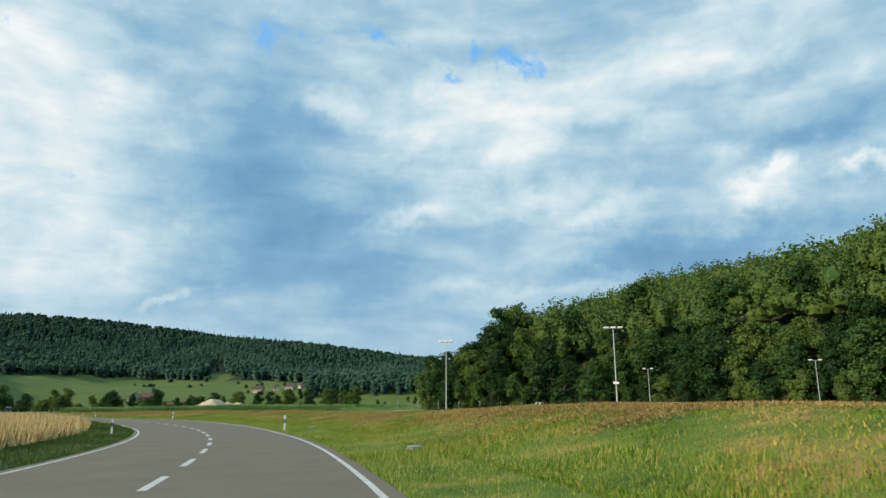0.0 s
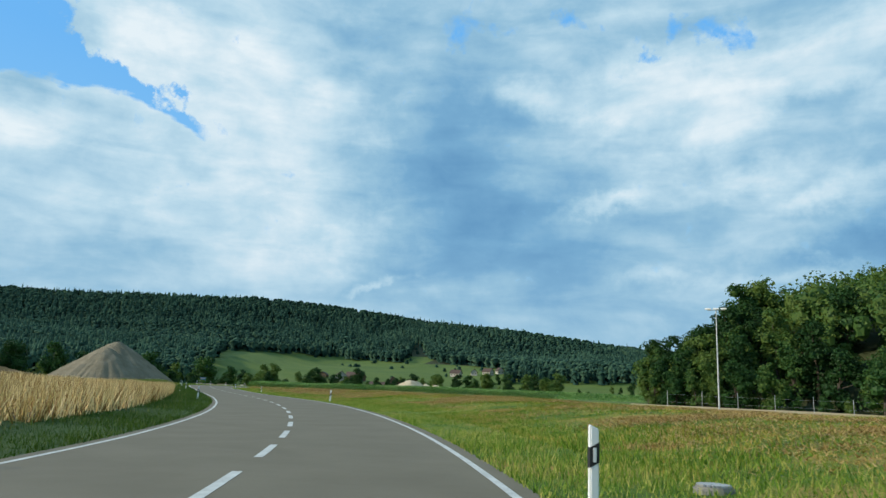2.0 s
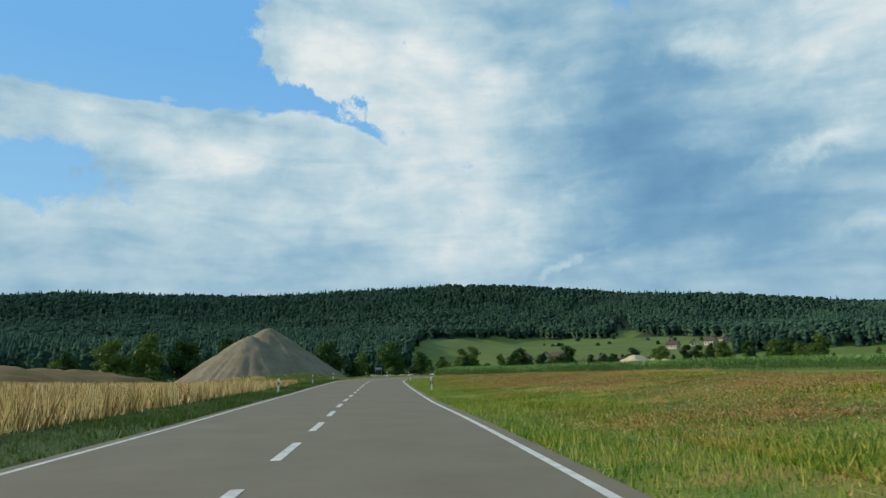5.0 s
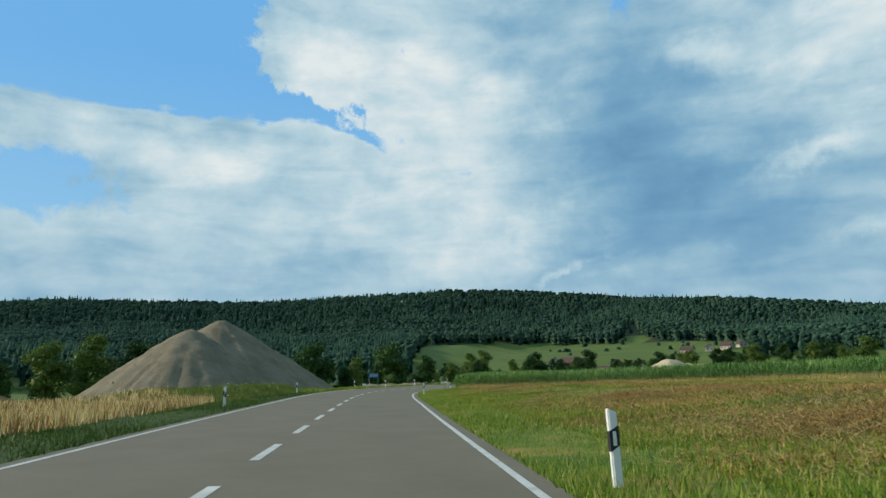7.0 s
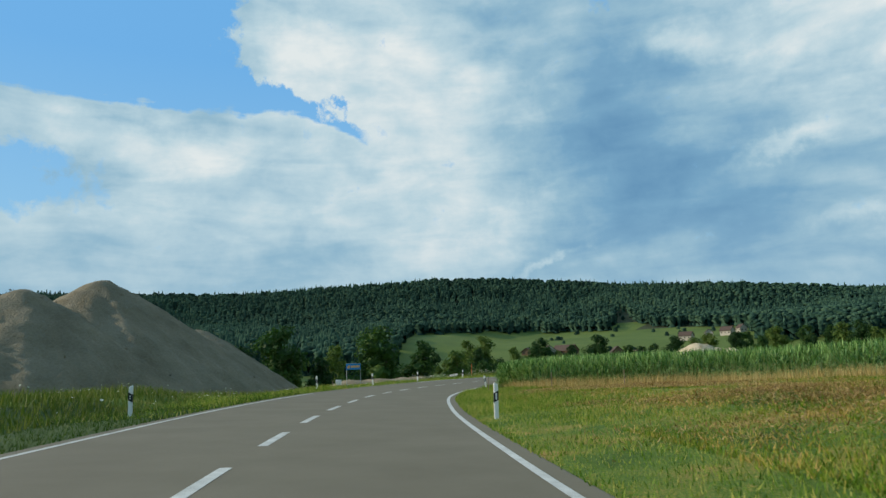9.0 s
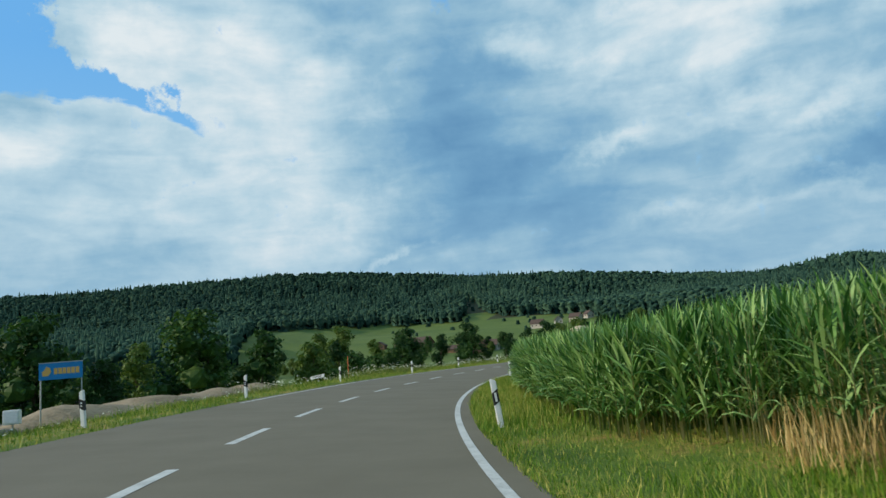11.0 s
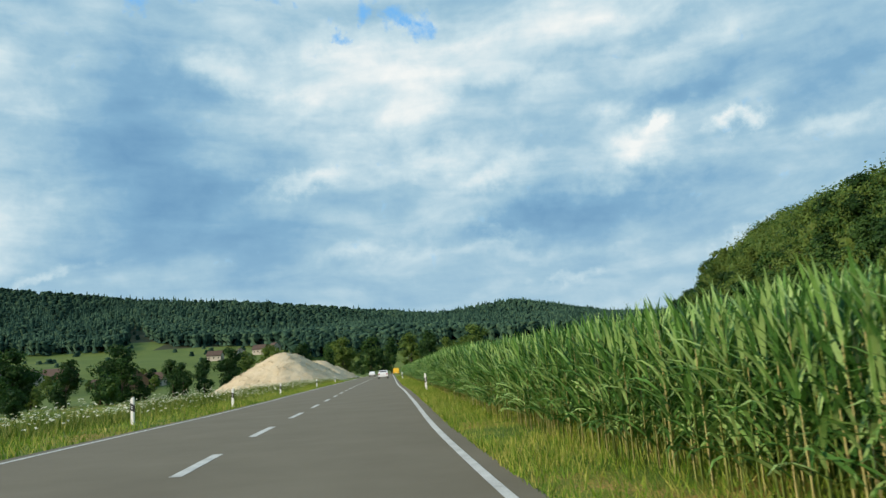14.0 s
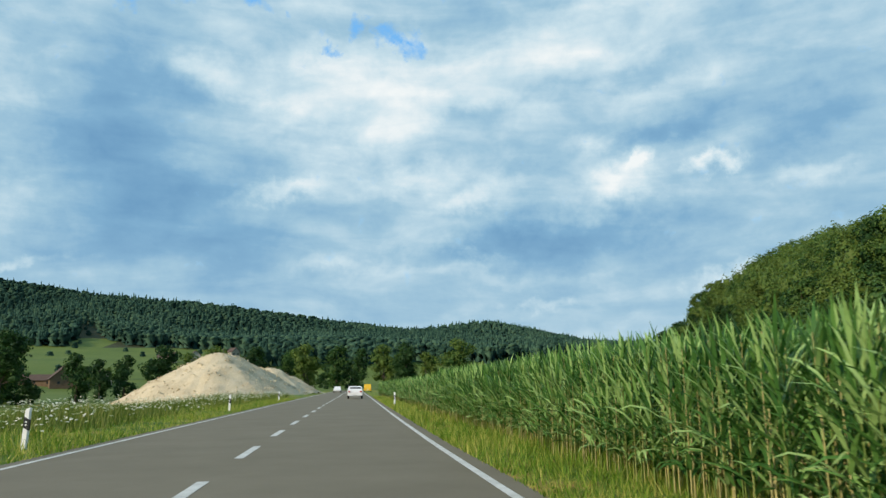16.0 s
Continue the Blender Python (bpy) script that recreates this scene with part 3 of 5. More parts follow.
# ---- trees ----
def quads(centres, normals, size, rng, bend=0.25):
    """Small bent leaf clumps: two-quad cards round the given centres."""
    n = len(centres)
    nrm = normals / (np.linalg.norm(normals, axis=1)[:, None] + 1e-9)
    r = rng.normal(size=(n, 3))
    u = np.cross(nrm, r)
    u /= np.linalg.norm(u, axis=1)[:, None] + 1e-9
    w = np.cross(nrm, u)
    sz = np.asarray(size).reshape(-1, 1)
    a, b = u * sz * 0.5, w * sz * 0.62
    dip = nrm * sz * bend
    tip = 0.35 + 0.3 * rng.random((n, 1))
    v = np.stack([centres - b - dip, centres + a * 0.9 - b * 0.1, centres + b * tip * 1.6 - dip, centres - a * 0.9 + b * 0.1], 1)
    f = np.arange(4 * n).reshape(n, 4)
    return v.reshape(-1, 3), f


def crown_points(rng, lobes, n, clumps=9):
    """Points and outward ways on the shells of small leaf clumps, which sit on the shells of the crown's lobes."""
    small = []
    for x, y, z, rad in lobes:
        d = rng.normal(size=(clumps, 3))
        d /= np.linalg.norm(d, axis=1)[:, None]
        d[:, 2] = np.where(d[:, 2] < -0.2, -d[:, 2], d[:, 2])
        for way in d:
            c = np.array((x, y, z)) + way * rad * np.array((0.72, 0.72, 0.62)) * rng.uniform(0.75, 1.1)
            small.append((*c, rad * rng.uniform(0.42, 0.66)))
        small.append((x, y, z, rad * 0.72))
    small = np.array(small)
    w = small[:, 3] ** 2
    L = small[rng.choice(len(small), n, p=w / w.sum())]
    d = rng.normal(size=(n, 3))
    d /= np.linalg.norm(d, axis=1)[:, None]
    d[:, 2] = np.where((d[:, 2] < -0.3) & (rng.random(n) < 0.6), -d[:, 2], d[:, 2])
    r = 0.72 + 0.36 * rng.random((n, 1)) ** 0.7
    p = L[:, :3] + d * r * L[:, 3:4] * np.array((1, 1, 0.85))
    return p, d + np.array((0, 0, 0.25)) + rng.normal(size=(n, 3)) * 0.30


def cores(lobes, rng, squash=0.85):
    """Closed lumpy balls inside a crown, which keep daylight from showing through it."""
    g = np.array([(x, y, z) for x in (-1, 0, 1) for y in (-1, 0, 1) for z in (-1, 0, 1) if (x, y, z) != (0, 0, 0)], float)
    key = {tuple(p): i for i, p in enumerate(g)}
    F = []
    for axis in range(3):
        for side in (-1, 1):
            for a in (-1, 0):
                for b in (-1, 0):
                    q = []
                    for u, w in ((a, b), (a + 1, b), (a + 1, b + 1), (a, b + 1)):
                        c = [u, w]
                        c.insert(axis, side)
                        q.append(key[tuple(float(k) for k in c)])
                    F.append(q if side > 0 else q[::-1])
    g = g / np.linalg.norm(g, axis=1)[:, None]
    L = np.asarray(lobes, float)
    v = L[:, None, :3] + g[None] * L[:, None, 3:4] * np.array((1, 1, squash)) * rng.uniform(0.82, 1.12, (len(L), 26, 1))
    f = np.array(F)[None] + (np.arange(len(L)) * 26)[:, None, None]
    return v.reshape(-1, 3), f.reshape(-1, 4)


def tree_kind(name, seed, height, width, leaf_mat, n, size, lobes=11, low=0.18, tag=""):
    rng = np.random.default_rng(seed)
    t = thing(name, tag, "tree")
    bm = rod_bm((0, 0, -1.0), (0.1, 0, height * 0.42), height * 0.022, height * 0.013, 9)
    lob = []
    for k in range(lobes):
        zt = low + (0.95 - low) * (k + 0.5) / lobes
        prof = math.sin(math.pi * min(1, (zt - low + 0.10) / (1.08 - low))) ** 0.7
        a = rng.random() * 6.28 + k * 2.4
        rr = width * 0.5 * prof * (0.35 + 0.35 * rng.random())
        c = (math.cos(a) * rr, math.sin(a) * rr, zt * height * 0.93)
        rad = width * (0.17 + 0.12 * rng.random()) * (0.6 + 0.5 * prof)
        lob.append((*c, rad))
        if k % 2 == 0:
            rod_bm((0.05, 0, height * (0.2 + 0.2 * rng.random())), c, height * 0.009, height * 0.003, 6, bm)
    lob.append((0, 0, height * 0.55, width * 0.30))
    part("trunk", bm, BARK, t)
    p, d = crown_points(rng, lob, n)
    v, f = quads(p, d, size * (0.7 + 0.6 * rng.random(n)), rng)
    cv, cf = cores([(x, y, z, rad * 0.52) for x, y, z, rad in lob], rng)
    ob = new("crown", mesh_of("crown", np.concatenate([v, cv]), np.concatenate([f, cf + len(v)]), leaf_mat))
    ob.parent = t
    return t


kinds = [
    tree_kind("oak_tree", 1, 26, 18, LEAF, 2300, 0.92, 12, 0.08, "tall broad oak with dense dark green leaves at the wood's edge"),
    tree_kind("beech_tree", 2, 29, 16, LEAF, 2300, 0.92, 13, 0.06, "tall beech with a rounded green crown in the wood"),
    tree_kind("maple_tree", 3, 20, 14, LEAF, 1800, 0.78, 10, 0.05, "leafy maple with sunlit yellow-green crown"),
    tree_kind("ash_tree", 4, 14, 10, LEAF, 1400, 0.62, 9, 0.03, "bushy ash tree with loose green crown"),
    tree_kind("hazel_shrub", 5, 6, 6.5, LEAF, 800, 0.44, 8, 0.0, "dense green hazel shrub in the hedge"),
]
rng = np.random.default_rng(11)


def plant(kind, x, y, size=1.0, group="", sink=0.2):
    z = float(land([x], [y])[0])
    m = Matrix.Translation((x, y, z - sink)) @ Matrix.Rotation(rng.random() * 6.28, 4, "Z") @ Matrix.Diagonal((size * (0.9 + 0.2 * rng.random()), size * (0.9 + 0.2 * rng.random()), size, 1))
    ob = copy_thing(kind, Matrix())
    ob.matrix_basis = m
    if group:
        ob["group"] = group
    return ob


# wood on the hill: whole trees along its edge, rows rising behind
def wood_edge():
    seg = np.diff(FOOT, axis=0)
    cum = np.r_[0, np.cumsum(np.linalg.norm(seg, axis=1))]
    for row, (inset, gap, lo, hi) in enumerate([(2, 6.5, 0.65, 1.1), (11, 8.5, 0.8, 1.12), (23, 10, 0.8, 1.12), (38, 12, 0.8, 1.1)]):
        pos = 0.0
        while pos < cum[-1] - 60:
            i = min(np.searchsorted(cum, pos, side="right") - 1, len(seg) - 1)
            d = seg[i] / np.linalg.norm(seg[i])
            p = FOOT[i] + d * (pos - cum[i]) + np.array((-d[1], d[0])) * (inset + rng.normal() * 2.2)
            k = kinds[rng.choice([0, 1, 2, 3], p=[0.32, 0.3, 0.26, 0.12])] if row else kinds[rng.choice([0, 1, 2, 3, 4], p=[0.15, 0.15, 0.35, 0.2, 0.15])]
            plant(k, p[0], p[1], (lo + (hi - lo) * rng.random()) * (0.98 if p[0] < 60 and 270 < p[1] < 345 else 1.0), "trees of the hillside wood")
            pos += gap * (0.7 + 0.6 * rng.random()) * (1.6 if p[1] > 640 else 1.0)


wood_edge()

for x, y, k, size in ((40, 522, 0, 1.2), (48, 536, 1, 1.1), (36, 506, 2, 1.35), (52, 515, 1, 1.2), (44, 492, 0, 1.15), (60, 530, 0, 1.25), (40, 475, 1, 1.1)):
    plant(kinds[k], x, y, size, "trees of the hillside wood")
# hedgerow and trees in the dip beyond the gravel
for x, y, k, size in [(-232, 236, 0, .8), (-222, 243, 1, .75), (-213, 250, 0, .7), (-205, 256, 2, .8), (-197, 262, 0, .75), (-189, 268, 3, .9), (-181, 274, 0, .72), (-176, 283, 2, .8), (-170, 292, 3, .9), (-240, 228, 1, .8), (-250, 220, 0, .8), (-262, 214, 2, .9),
                      (-199, 362, 2, .6), (-206, 377, 0, .62), (-214, 392, 3, .7), (-196, 398, 2, .6), (-188, 412, 3, .8), (-205, 425, 0, .6), (-186, 438, 2, .6), (-176, 452, 3, .8), (-192, 460, 0, .65), (-172, 474, 2, .6), (-182, 486, 3, .8), (-166, 498, 0, .6), (-230, 410, 1, .6), (-225, 440, 2, .7), (-222, 470, 3, .8),
                      (-158, 520, 0, 0.64), (-148, 538, 1, 0.60), (-138, 552, 2, 0.72), (-128, 566, 0, 0.72), (-120, 580, 1, 0.68), (-134, 590, 0, 0.72), (-112, 570, 2, 0.64), (-100, 566, 0, 0.72), (-92, 556, 1, 0.68), (-84, 550, 2, 0.76), (-74, 545, 0, 0.76), (-106, 600, 1, 0.68), (-88, 590, 0, 0.68), (-150, 580, 1, 0.64), (-170, 560, 0, 0.64)]:
    plant(kinds[k], x + rng.normal() * 1.5, y + rng.normal() * 1.5, size, "trees of the valley hedgerow")
for k in range(26):
    u = k / 25
    plant(kinds[(0, 2, 3, 1)[k % 4]], -205 - 125 * u + rng.normal() * 5, 318 - 66 * u + rng.normal() * 6, 0.46 + 0.16 * rng.random(), "trees of the valley hedgerow")
for k in range(64):
    lo, hi, near, far = ((25, 36, 430, 520), (17, 24.5, 590, 680), (-6, 8.5, 560, 700), (8, 17, 640, 760))[(0, 0, 1, 2, 2, 3)[k % 6]]
    a, dd = radians(rng.uniform(lo, hi)), rng.uniform(near, far)
    plant(kinds[3 if k % 3 else 4], -65 - math.sin(a) * dd, 124 + math.cos(a) * dd, 0.55 + 0.5 * rng.random(), "trees of the valley hedgerow")
for k in range(60):
    u = rng.random()
    x, y = (-168 - 62 * u + rng.normal() * 6, 300 + 150 * rng.random()) if k % 2 else (-250 + 90 * u + rng.normal() * 4, 222 + 62 * u + rng.normal() * 5)
    plant(kinds[4], x, y, 0.7 + 0.6 * rng.random(), "shrubs of the valley hedgerow")


# far woods over the ridge
def far_trees():
    r = np.random.default_rng(5)
    n = 62000
    az = np.radians(r.uniform(-24, 80, n))
    dist = np.sqrt(r.uniform(380**2, 1900**2, n))
    x, y = -65 - np.sin(az) * dist, 124 + np.cos(az) * dist
    dr, side, _ = along(RIDGE, x, y)
    a = np.degrees(az)
    edge = np.interp(a, [-24, 5, 8.3, 8.9, 15.8, 16.4, 17.0, 17.7, 18.4, 20, 24, 29, 34, 35.4, 36.5, 50, 80], [780, 740, 740, 950, 1050, 1080, 1280, 1260, 1000, 1040, 1080, 1000, 930, 620, 470, 400, 390]) + 12 * np.sin(a * 2.1)
    keep = (dist > edge) & ((side > 0) | (dr < 45))
    copse = (dist > 620) & (dist < edge) & (r.random(n) < 0.012) & (a > 9) & (a < 24)
    keep |= copse
    x, y, dist, copse, a = x[keep], y[keep], dist[keep], copse[keep], a[keep]
    z = land(x, y)
    m = len(x)
    z = z + np.where(copse, 0, 7.0)
    h = r.uniform(5.4, 9.6, m) * np.where(copse, 0.7, 1)
    con = r.random(m) < np.where(copse, 0.0, 0.36 + 0.34 * wavy(x, y, 0.011, 4))
    V, F = [], []
    # broad crowns: lumpy half-open shells in three rings
    ring = 5
    th = np.arange(ring) * 2 * math.pi / ring
    lev = [(-0.8, 0.92), (0.30, 1.06), (0.78, 0.76)]
    b = np.flatnonzero(~con)
    w = h[b] * r.uniform(0.46, 0.76, len(b)) * np.interp(dist[b], [500, 1000], [0.8, 1.05])
    pts = []
    for zl, rl in lev:
        jit = r.uniform(0.78, 1.18, (len(b), ring))
        px = x[b, None] + np.cos(th + zl * 3)[None] * w[:, None] * rl * jit
        py = y[b, None] + np.sin(th + zl * 3)[None] * w[:, None] * rl * jit
        pz = z[b, None] + h[b, None] * (zl + r.uniform(-0.06, 0.06, (len(b), ring)))
        pts.append(np.stack([px, py, pz], -1))
    top = np.stack([x[b] + r.normal(size=len(b)) * 0.5, y[b], z[b] + h[b]], -1)[:, None]
    pts = np.concatenate(pts + [top], 1)
    faces = []
    for l in range(2):
        for k in range(ring):
            p, q = l * ring + k, l * ring + (k + 1) % ring
            faces += [(p, q, q + ring), (p, q + ring, p + ring)]
    faces += [(10 + k, 10 + (k + 1) % ring, 15) for k in range(ring)]
    faces = np.array(faces)
    V.append(pts.reshape(-1, 3))
    F.append((faces[None] + (np.arange(len(b)) * 16)[:, None, None]).reshape(-1, 3))
    base = len(b) * 16
    # spruces: three stacked ragged skirts
    c = np.flatnonzero(con)
    pts, faces, k0 = [], [], 0
    hc = h[c] * 1.55
    for lo, hi, rr in ((0.1, 0.55, 0.20), (0.36, 0.8, 0.145), (0.62, 1.0, 0.09)):
        jit = r.uniform(0.7, 1.25, (len(c), 6))
        t6 = np.arange(6) * math.pi / 3 + lo * 5
        ringp = np.stack([x[c, None] + np.cos(t6) * hc[:, None] * rr * jit, y[c, None] + np.sin(t6) * hc[:, None] * rr * jit, z[c, None] + hc[:, None] * (lo + 0.05 * r.normal(size=(len(c), 6)))], -1)
        tip = np.stack([x[c], y[c], z[c] + hc * hi], -1)[:, None]
        pts += [ringp, tip]
        faces += [(k0 + k, k0 + (k + 1) % 6, k0 + 6) for k in range(6)]
        k0 += 7
    V.append(np.concatenate(pts, 1).reshape(-1, 3))
    F.append((np.array(faces)[None] + (base + np.arange(len(c)) * 21)[:, None, None]).reshape(-1, 3))
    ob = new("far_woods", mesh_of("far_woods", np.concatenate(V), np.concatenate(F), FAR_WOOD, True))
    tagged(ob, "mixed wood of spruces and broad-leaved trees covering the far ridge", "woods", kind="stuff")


far_trees()


def hill_wood():
    """The wood's inside on the near hill, behind its edge trees."""
    r = np.random.default_rng(8)
    n = 8600
    x, y = r.uniform(-30, 430, n), r.uniform(-60, 1000, n)
    df, side, _ = along(FOOT, x, y)
    keep = (side < 0) & (df > 30) & (df < 200)
    x, y = x[keep], y[keep]
    z = land(x, y)
    V, F, k0 = [], [], 0
    for i in range(len(x)):
        m = 84
        h, w = 15 + 13 * r.random(), 4.4 + 3.8 * r.random()
        d = r.normal(size=(m, 3))
        d /= np.linalg.norm(d, axis=1)[:, None]
        d[:, 2] = np.abs(d[:, 2]) * 1.1 - 0.2
        lump = 1 + 0.22 * np.sin(d[:, :1] * 5 + i) * np.sin(d[:, 1:2] * 5 + i * 2)
        p = np.array((x[i], y[i], z[i] + h * 0.60)) + d * np.array((w, w, h * 0.40)) * (0.78 + 0.28 * r.random((m, 1))) * lump
        v, f = quads(p, d + r.normal(size=(m, 3)) * 0.35, 1.05 + 0.6 * r.random(m), r)
        V.append(v)
        F.append(f + k0)
        k0 += len(v)
        v, f = cores([(x[i], y[i], z[i] + h * 0.58, w * 0.56)], r, h * 0.40 / w)
        V.append(v)
        F.append(f + k0)
        k0 += len(v)
    ob = new("hillside_wood", mesh_of("hillside_wood", np.concatenate(V), np.concatenate(F), LEAF))
    tagged(ob, "closed canopy of broad-leaved trees on the near hill", "woods", kind="stuff")


hill_wood()
for ob in kinds:
    for o in (*ob.children_recursive, ob):
        bpy.data.objects.remove(o)

# ---- corn, grain, grass ----
CORN = leaf_surface("corn_leaves", [(0.044, 0.120, 0.026), (0.082, 0.192, 0.042), (0.145, 0.280, 0.068), (0.29, 0.43, 0.15)], island=0.75, rough=0.42, trans=0.2)
CORN_STALK = leaf_surface("corn_stalks", [(0.14, 0.19, 0.045), (0.27, 0.28, 0.085), (0.44, 0.38, 0.16)], island=0.8, trans=0.1)
HERB = leaf_surface("verge_herbs", [(0.075, 0.120, 0.020), (0.120, 0.170, 0.034), (0.20, 0.215, 0.06)], island=0.6)
PETAL = leaf_surface("white_umbels", [(0.5, 0.5, 0.42), (0.75, 0.75, 0.68)], island=0.5, trans=0.3)


def blades(x, y, z, height, wide, lean, r, curl=0.3, plain=False):
    """Tapered two-piece blades of grass standing at the given places."""
    n = len(x)
    a = r.random(n) * 6.283
    ca, sa = np.cos(a), np.sin(a)
    b = r.random(n) * 6.283
    l = lean * r.random(n) ** 0.8 * height
    dx, dy = np.cos(b) * l, np.sin(b) * l
    w = wide * (0.6 + 0.8 * r.random(n))
    P = lambda u, k: np.stack([x + dx * u**1.6 + ca * w * k, y + dy * u**1.6 + sa * w * k, z + height * (u - curl * 0.35 * u**3 * (l / (height + 1e-6)))], -1)
    if plain:
        v = np.stack([P(0, -0.5), P(0, 0.5), P(1.0, 0.0)], 1).reshape(-1, 3)
        return v, np.arange(3 * n).reshape(n, 3)
    v = np.stack([P(0, -0.5), P(0, 0.5), P(0.55, 0.42), P(0.55, -0.42), P(1.0, 0.06), P(1.0, -0.06)], 1).reshape(-1, 3)
    k = np.arange(n)[:, None] * 6
    f = np.concatenate([k + np.array([[0, 1, 2, 3]]), k + np.array([[3, 2, 4, 5]])], 0)
    return v, f


def scatter(n, s0, s1, l0, l1, r, power=1.0):
    s = r.uniform(s0, s1, n)
    lat = l0 + (l1 - l0) * r.random(n) ** power
    p = station(s, lat)
    return s, lat, p[:, 0], p[:, 1]


def patchy(x, y, k, seed):
    """0 to 1, in soft patches."""
    return np.clip(0.5 + 0.6 * wavy(x, y, k, seed) + 0.35 * wavy(x, y, k * 2.7, seed + 2), 0, 1)


def grass_stuff(name, label, areas, mat, seed, plain=False):
    r = np.random.default_rng(seed)
    V, F, k0 = [], [], 0
    for n, s0, s1, l0, l1, h0, h1, w, power in areas:
        s, lat, x, y = scatter(n, s0, s1, l0, l1, r, power)
        inner = np.abs(lat) > width(s, np.sign(lat) * 3.94) * np.sign(lat) - 0.0
        keep = inner & (r.random(n) < 0.35 + 0.65 * patchy(x, y, 0.6, seed))
        x, y = x[keep], y[keep]
        z = np.maximum(land(x, y), -20)
        h = (h0 + (h1 - h0) * r.random(len(x)) ** 1.5) * (0.55 + 0.75 * patchy(x, y, 0.35, seed + 1))
        v, f = blades(x, y, z - 0.02, h, w, 0.75, r, plain=plain)
        V.append(v)
        F.append(f + k0)
        k0 += len(v)
    return tagged(new(name, mesh_of(name, np.concatenate(V), np.concatenate(F), mat)), label, "grass", kind="stuff")


grass_stuff("verge_grass", "uneven green grass on the road verge",
            [(330000, -4, 240, 4.5, 9.6, 0.09, 0.24, 0.024, 1.0), (240000, 215, 350, 4.7, 8.2, 0.09, 0.30, 0.017, 1.0), (20000, 345, 420, 4.6, 7.6, 0.12, 0.36, 0.03, 1.1), (80000, 205, 410, -4.4, -8.6, 0.12, 0.40, 0.030, 1.1)], GRASS, 21, True)
grass_stuff("lush_verge", "dark lush grass between the road and the grain", [(140000, -4, 225, -4.4, -8.2, 0.08, 0.24, 0.027, 1.0)], LUSH, 23, True)
grass_stuff("bank_grass", "mown meadow grass with dry tufts on the bank", [(380000, -4, 120, 7.2, 26, 0.05, 0.17, 0.034, 1.8), (340000, 110, 232, 7.2, 31, 0.05, 0.17, 0.034, 1.8)], BANK_GRASS, 22, True)
DRY = leaf_surface("dry_grass", [(0.30, 0.20, 0.07), (0.44, 0.31, 0.115), (0.60, 0.46, 0.21)], island=0.7, trans=0.2)
HAY = leaf_surface("mown_hay", [(0.20, 0.115, 0.04), (0.34, 0.215, 0.075), (0.50, 0.35, 0.14)], island=0.7, trans=0.2)


def tufts():
    """Matted hay left lying in patches on the mown bank."""
    r = np.random.default_rng(31)
    V, F, k0 = [], [], 0
    drift = np.stack([226 * r.random(48) ** 0.75, r.uniform(9.0, 20, 48)], -1)
    for k in range(820):
        s, lat = drift[k % 48] + r.normal(size=2) * (3.0, 1.6) if k % 4 else (228 * r.random() ** 0.7, 8.4 + 15 * r.random() ** 1.2)
        lat = max(lat, 7.6)
        c = station(s, lat)
        n = int(r.uniform(200, 620))
        rad = r.uniform(0.5, 1.6)
        x, y = c[0] + r.normal(size=n) * rad, c[1] + r.normal(size=n) * rad * 0.7
        v, f = blades(x, y, land(x, y) + 0.05, 0.05 + 0.08 * r.random(n), 0.028, 3.8, r, plain=True)
        V.append(v)
        F.append(f + k0)
        k0 += len(v)
    tagged(new("mown_hay", mesh_of("mown_hay", np.concatenate(V), np.concatenate(F), HAY)), "brown mown hay lying in matted patches on the bank", "hay", kind="stuff")
    p = np.stack([r.uniform(-111.5, -60, 12000), r.uniform(-1.9, 0.3, 12000)], -1)
    x, y = p[:, 0], front_y(p[:, 0]) + p[:, 1]
    v, f = blades(x, y, land(x, y), 0.35 + 0.4 * r.random(len(x)), 0.02, 0.45, r, plain=True)
    tagged(new("dry_grass", mesh_of("dry_grass", v, f, DRY)), "straw-coloured dry grass standing along the corn", "grass", kind="stuff")


def front_y(x):
    """The near edge of the corn field."""
    return np.interp(x, [-120, -113.5, -109, -95, -60, -10], [212, 203.5, 199.5, 197.5, 191, 190])


tufts()


def grain_field():
    r = np.random.default_rng(41)
    V, F, k0 = [], [], 0
    for n, l0, l1, wide in ((120000, -6.8, -16, 0.042), (110000, -15, -56, 0.085)):
        s, lat, x, y = scatter(n, 6, 217, l0, l1, r)
        keep = lat < np.interp(s, [6, 60, 100, 150, 178, 190, 198, 208], [-7.6, -7.5, -7.7, -7.2, -7.6, -8.8, -15, -50]) - 0.4 * r.random(n)
        keep &= r.random(n) < 0.25 + 0.75 * patchy(x, y, 1.3, 9)
        x, y = x[keep], y[keep]
        v, f = blades(x, y, land(x, y), (0.55 + 0.42 * r.random(len(x)) + 0.22 * patchy(x, y, 0.9, 4)) * 1.12 * np.interp(s[keep], [135, 170], [1, 0.55]), wide, 0.55, r, plain=True)
        V.append(v)
        F.append(f + k0)
        k0 += len(v)
    tagged(new("grain_field", mesh_of("grain_field", np.concatenate(V), np.concatenate(F), STRAW)), "ripe golden grain standing in a field beside the road", "crop", kind="stuff")


grain_field()
strip("stubble_soil", 4, 196, 2.0, np.linspace(-8.6, -62, 24), lambda s, l: land_on(s, l) + 0.03, SOIL, "dry brown soil under the grain", "field", wide=False)


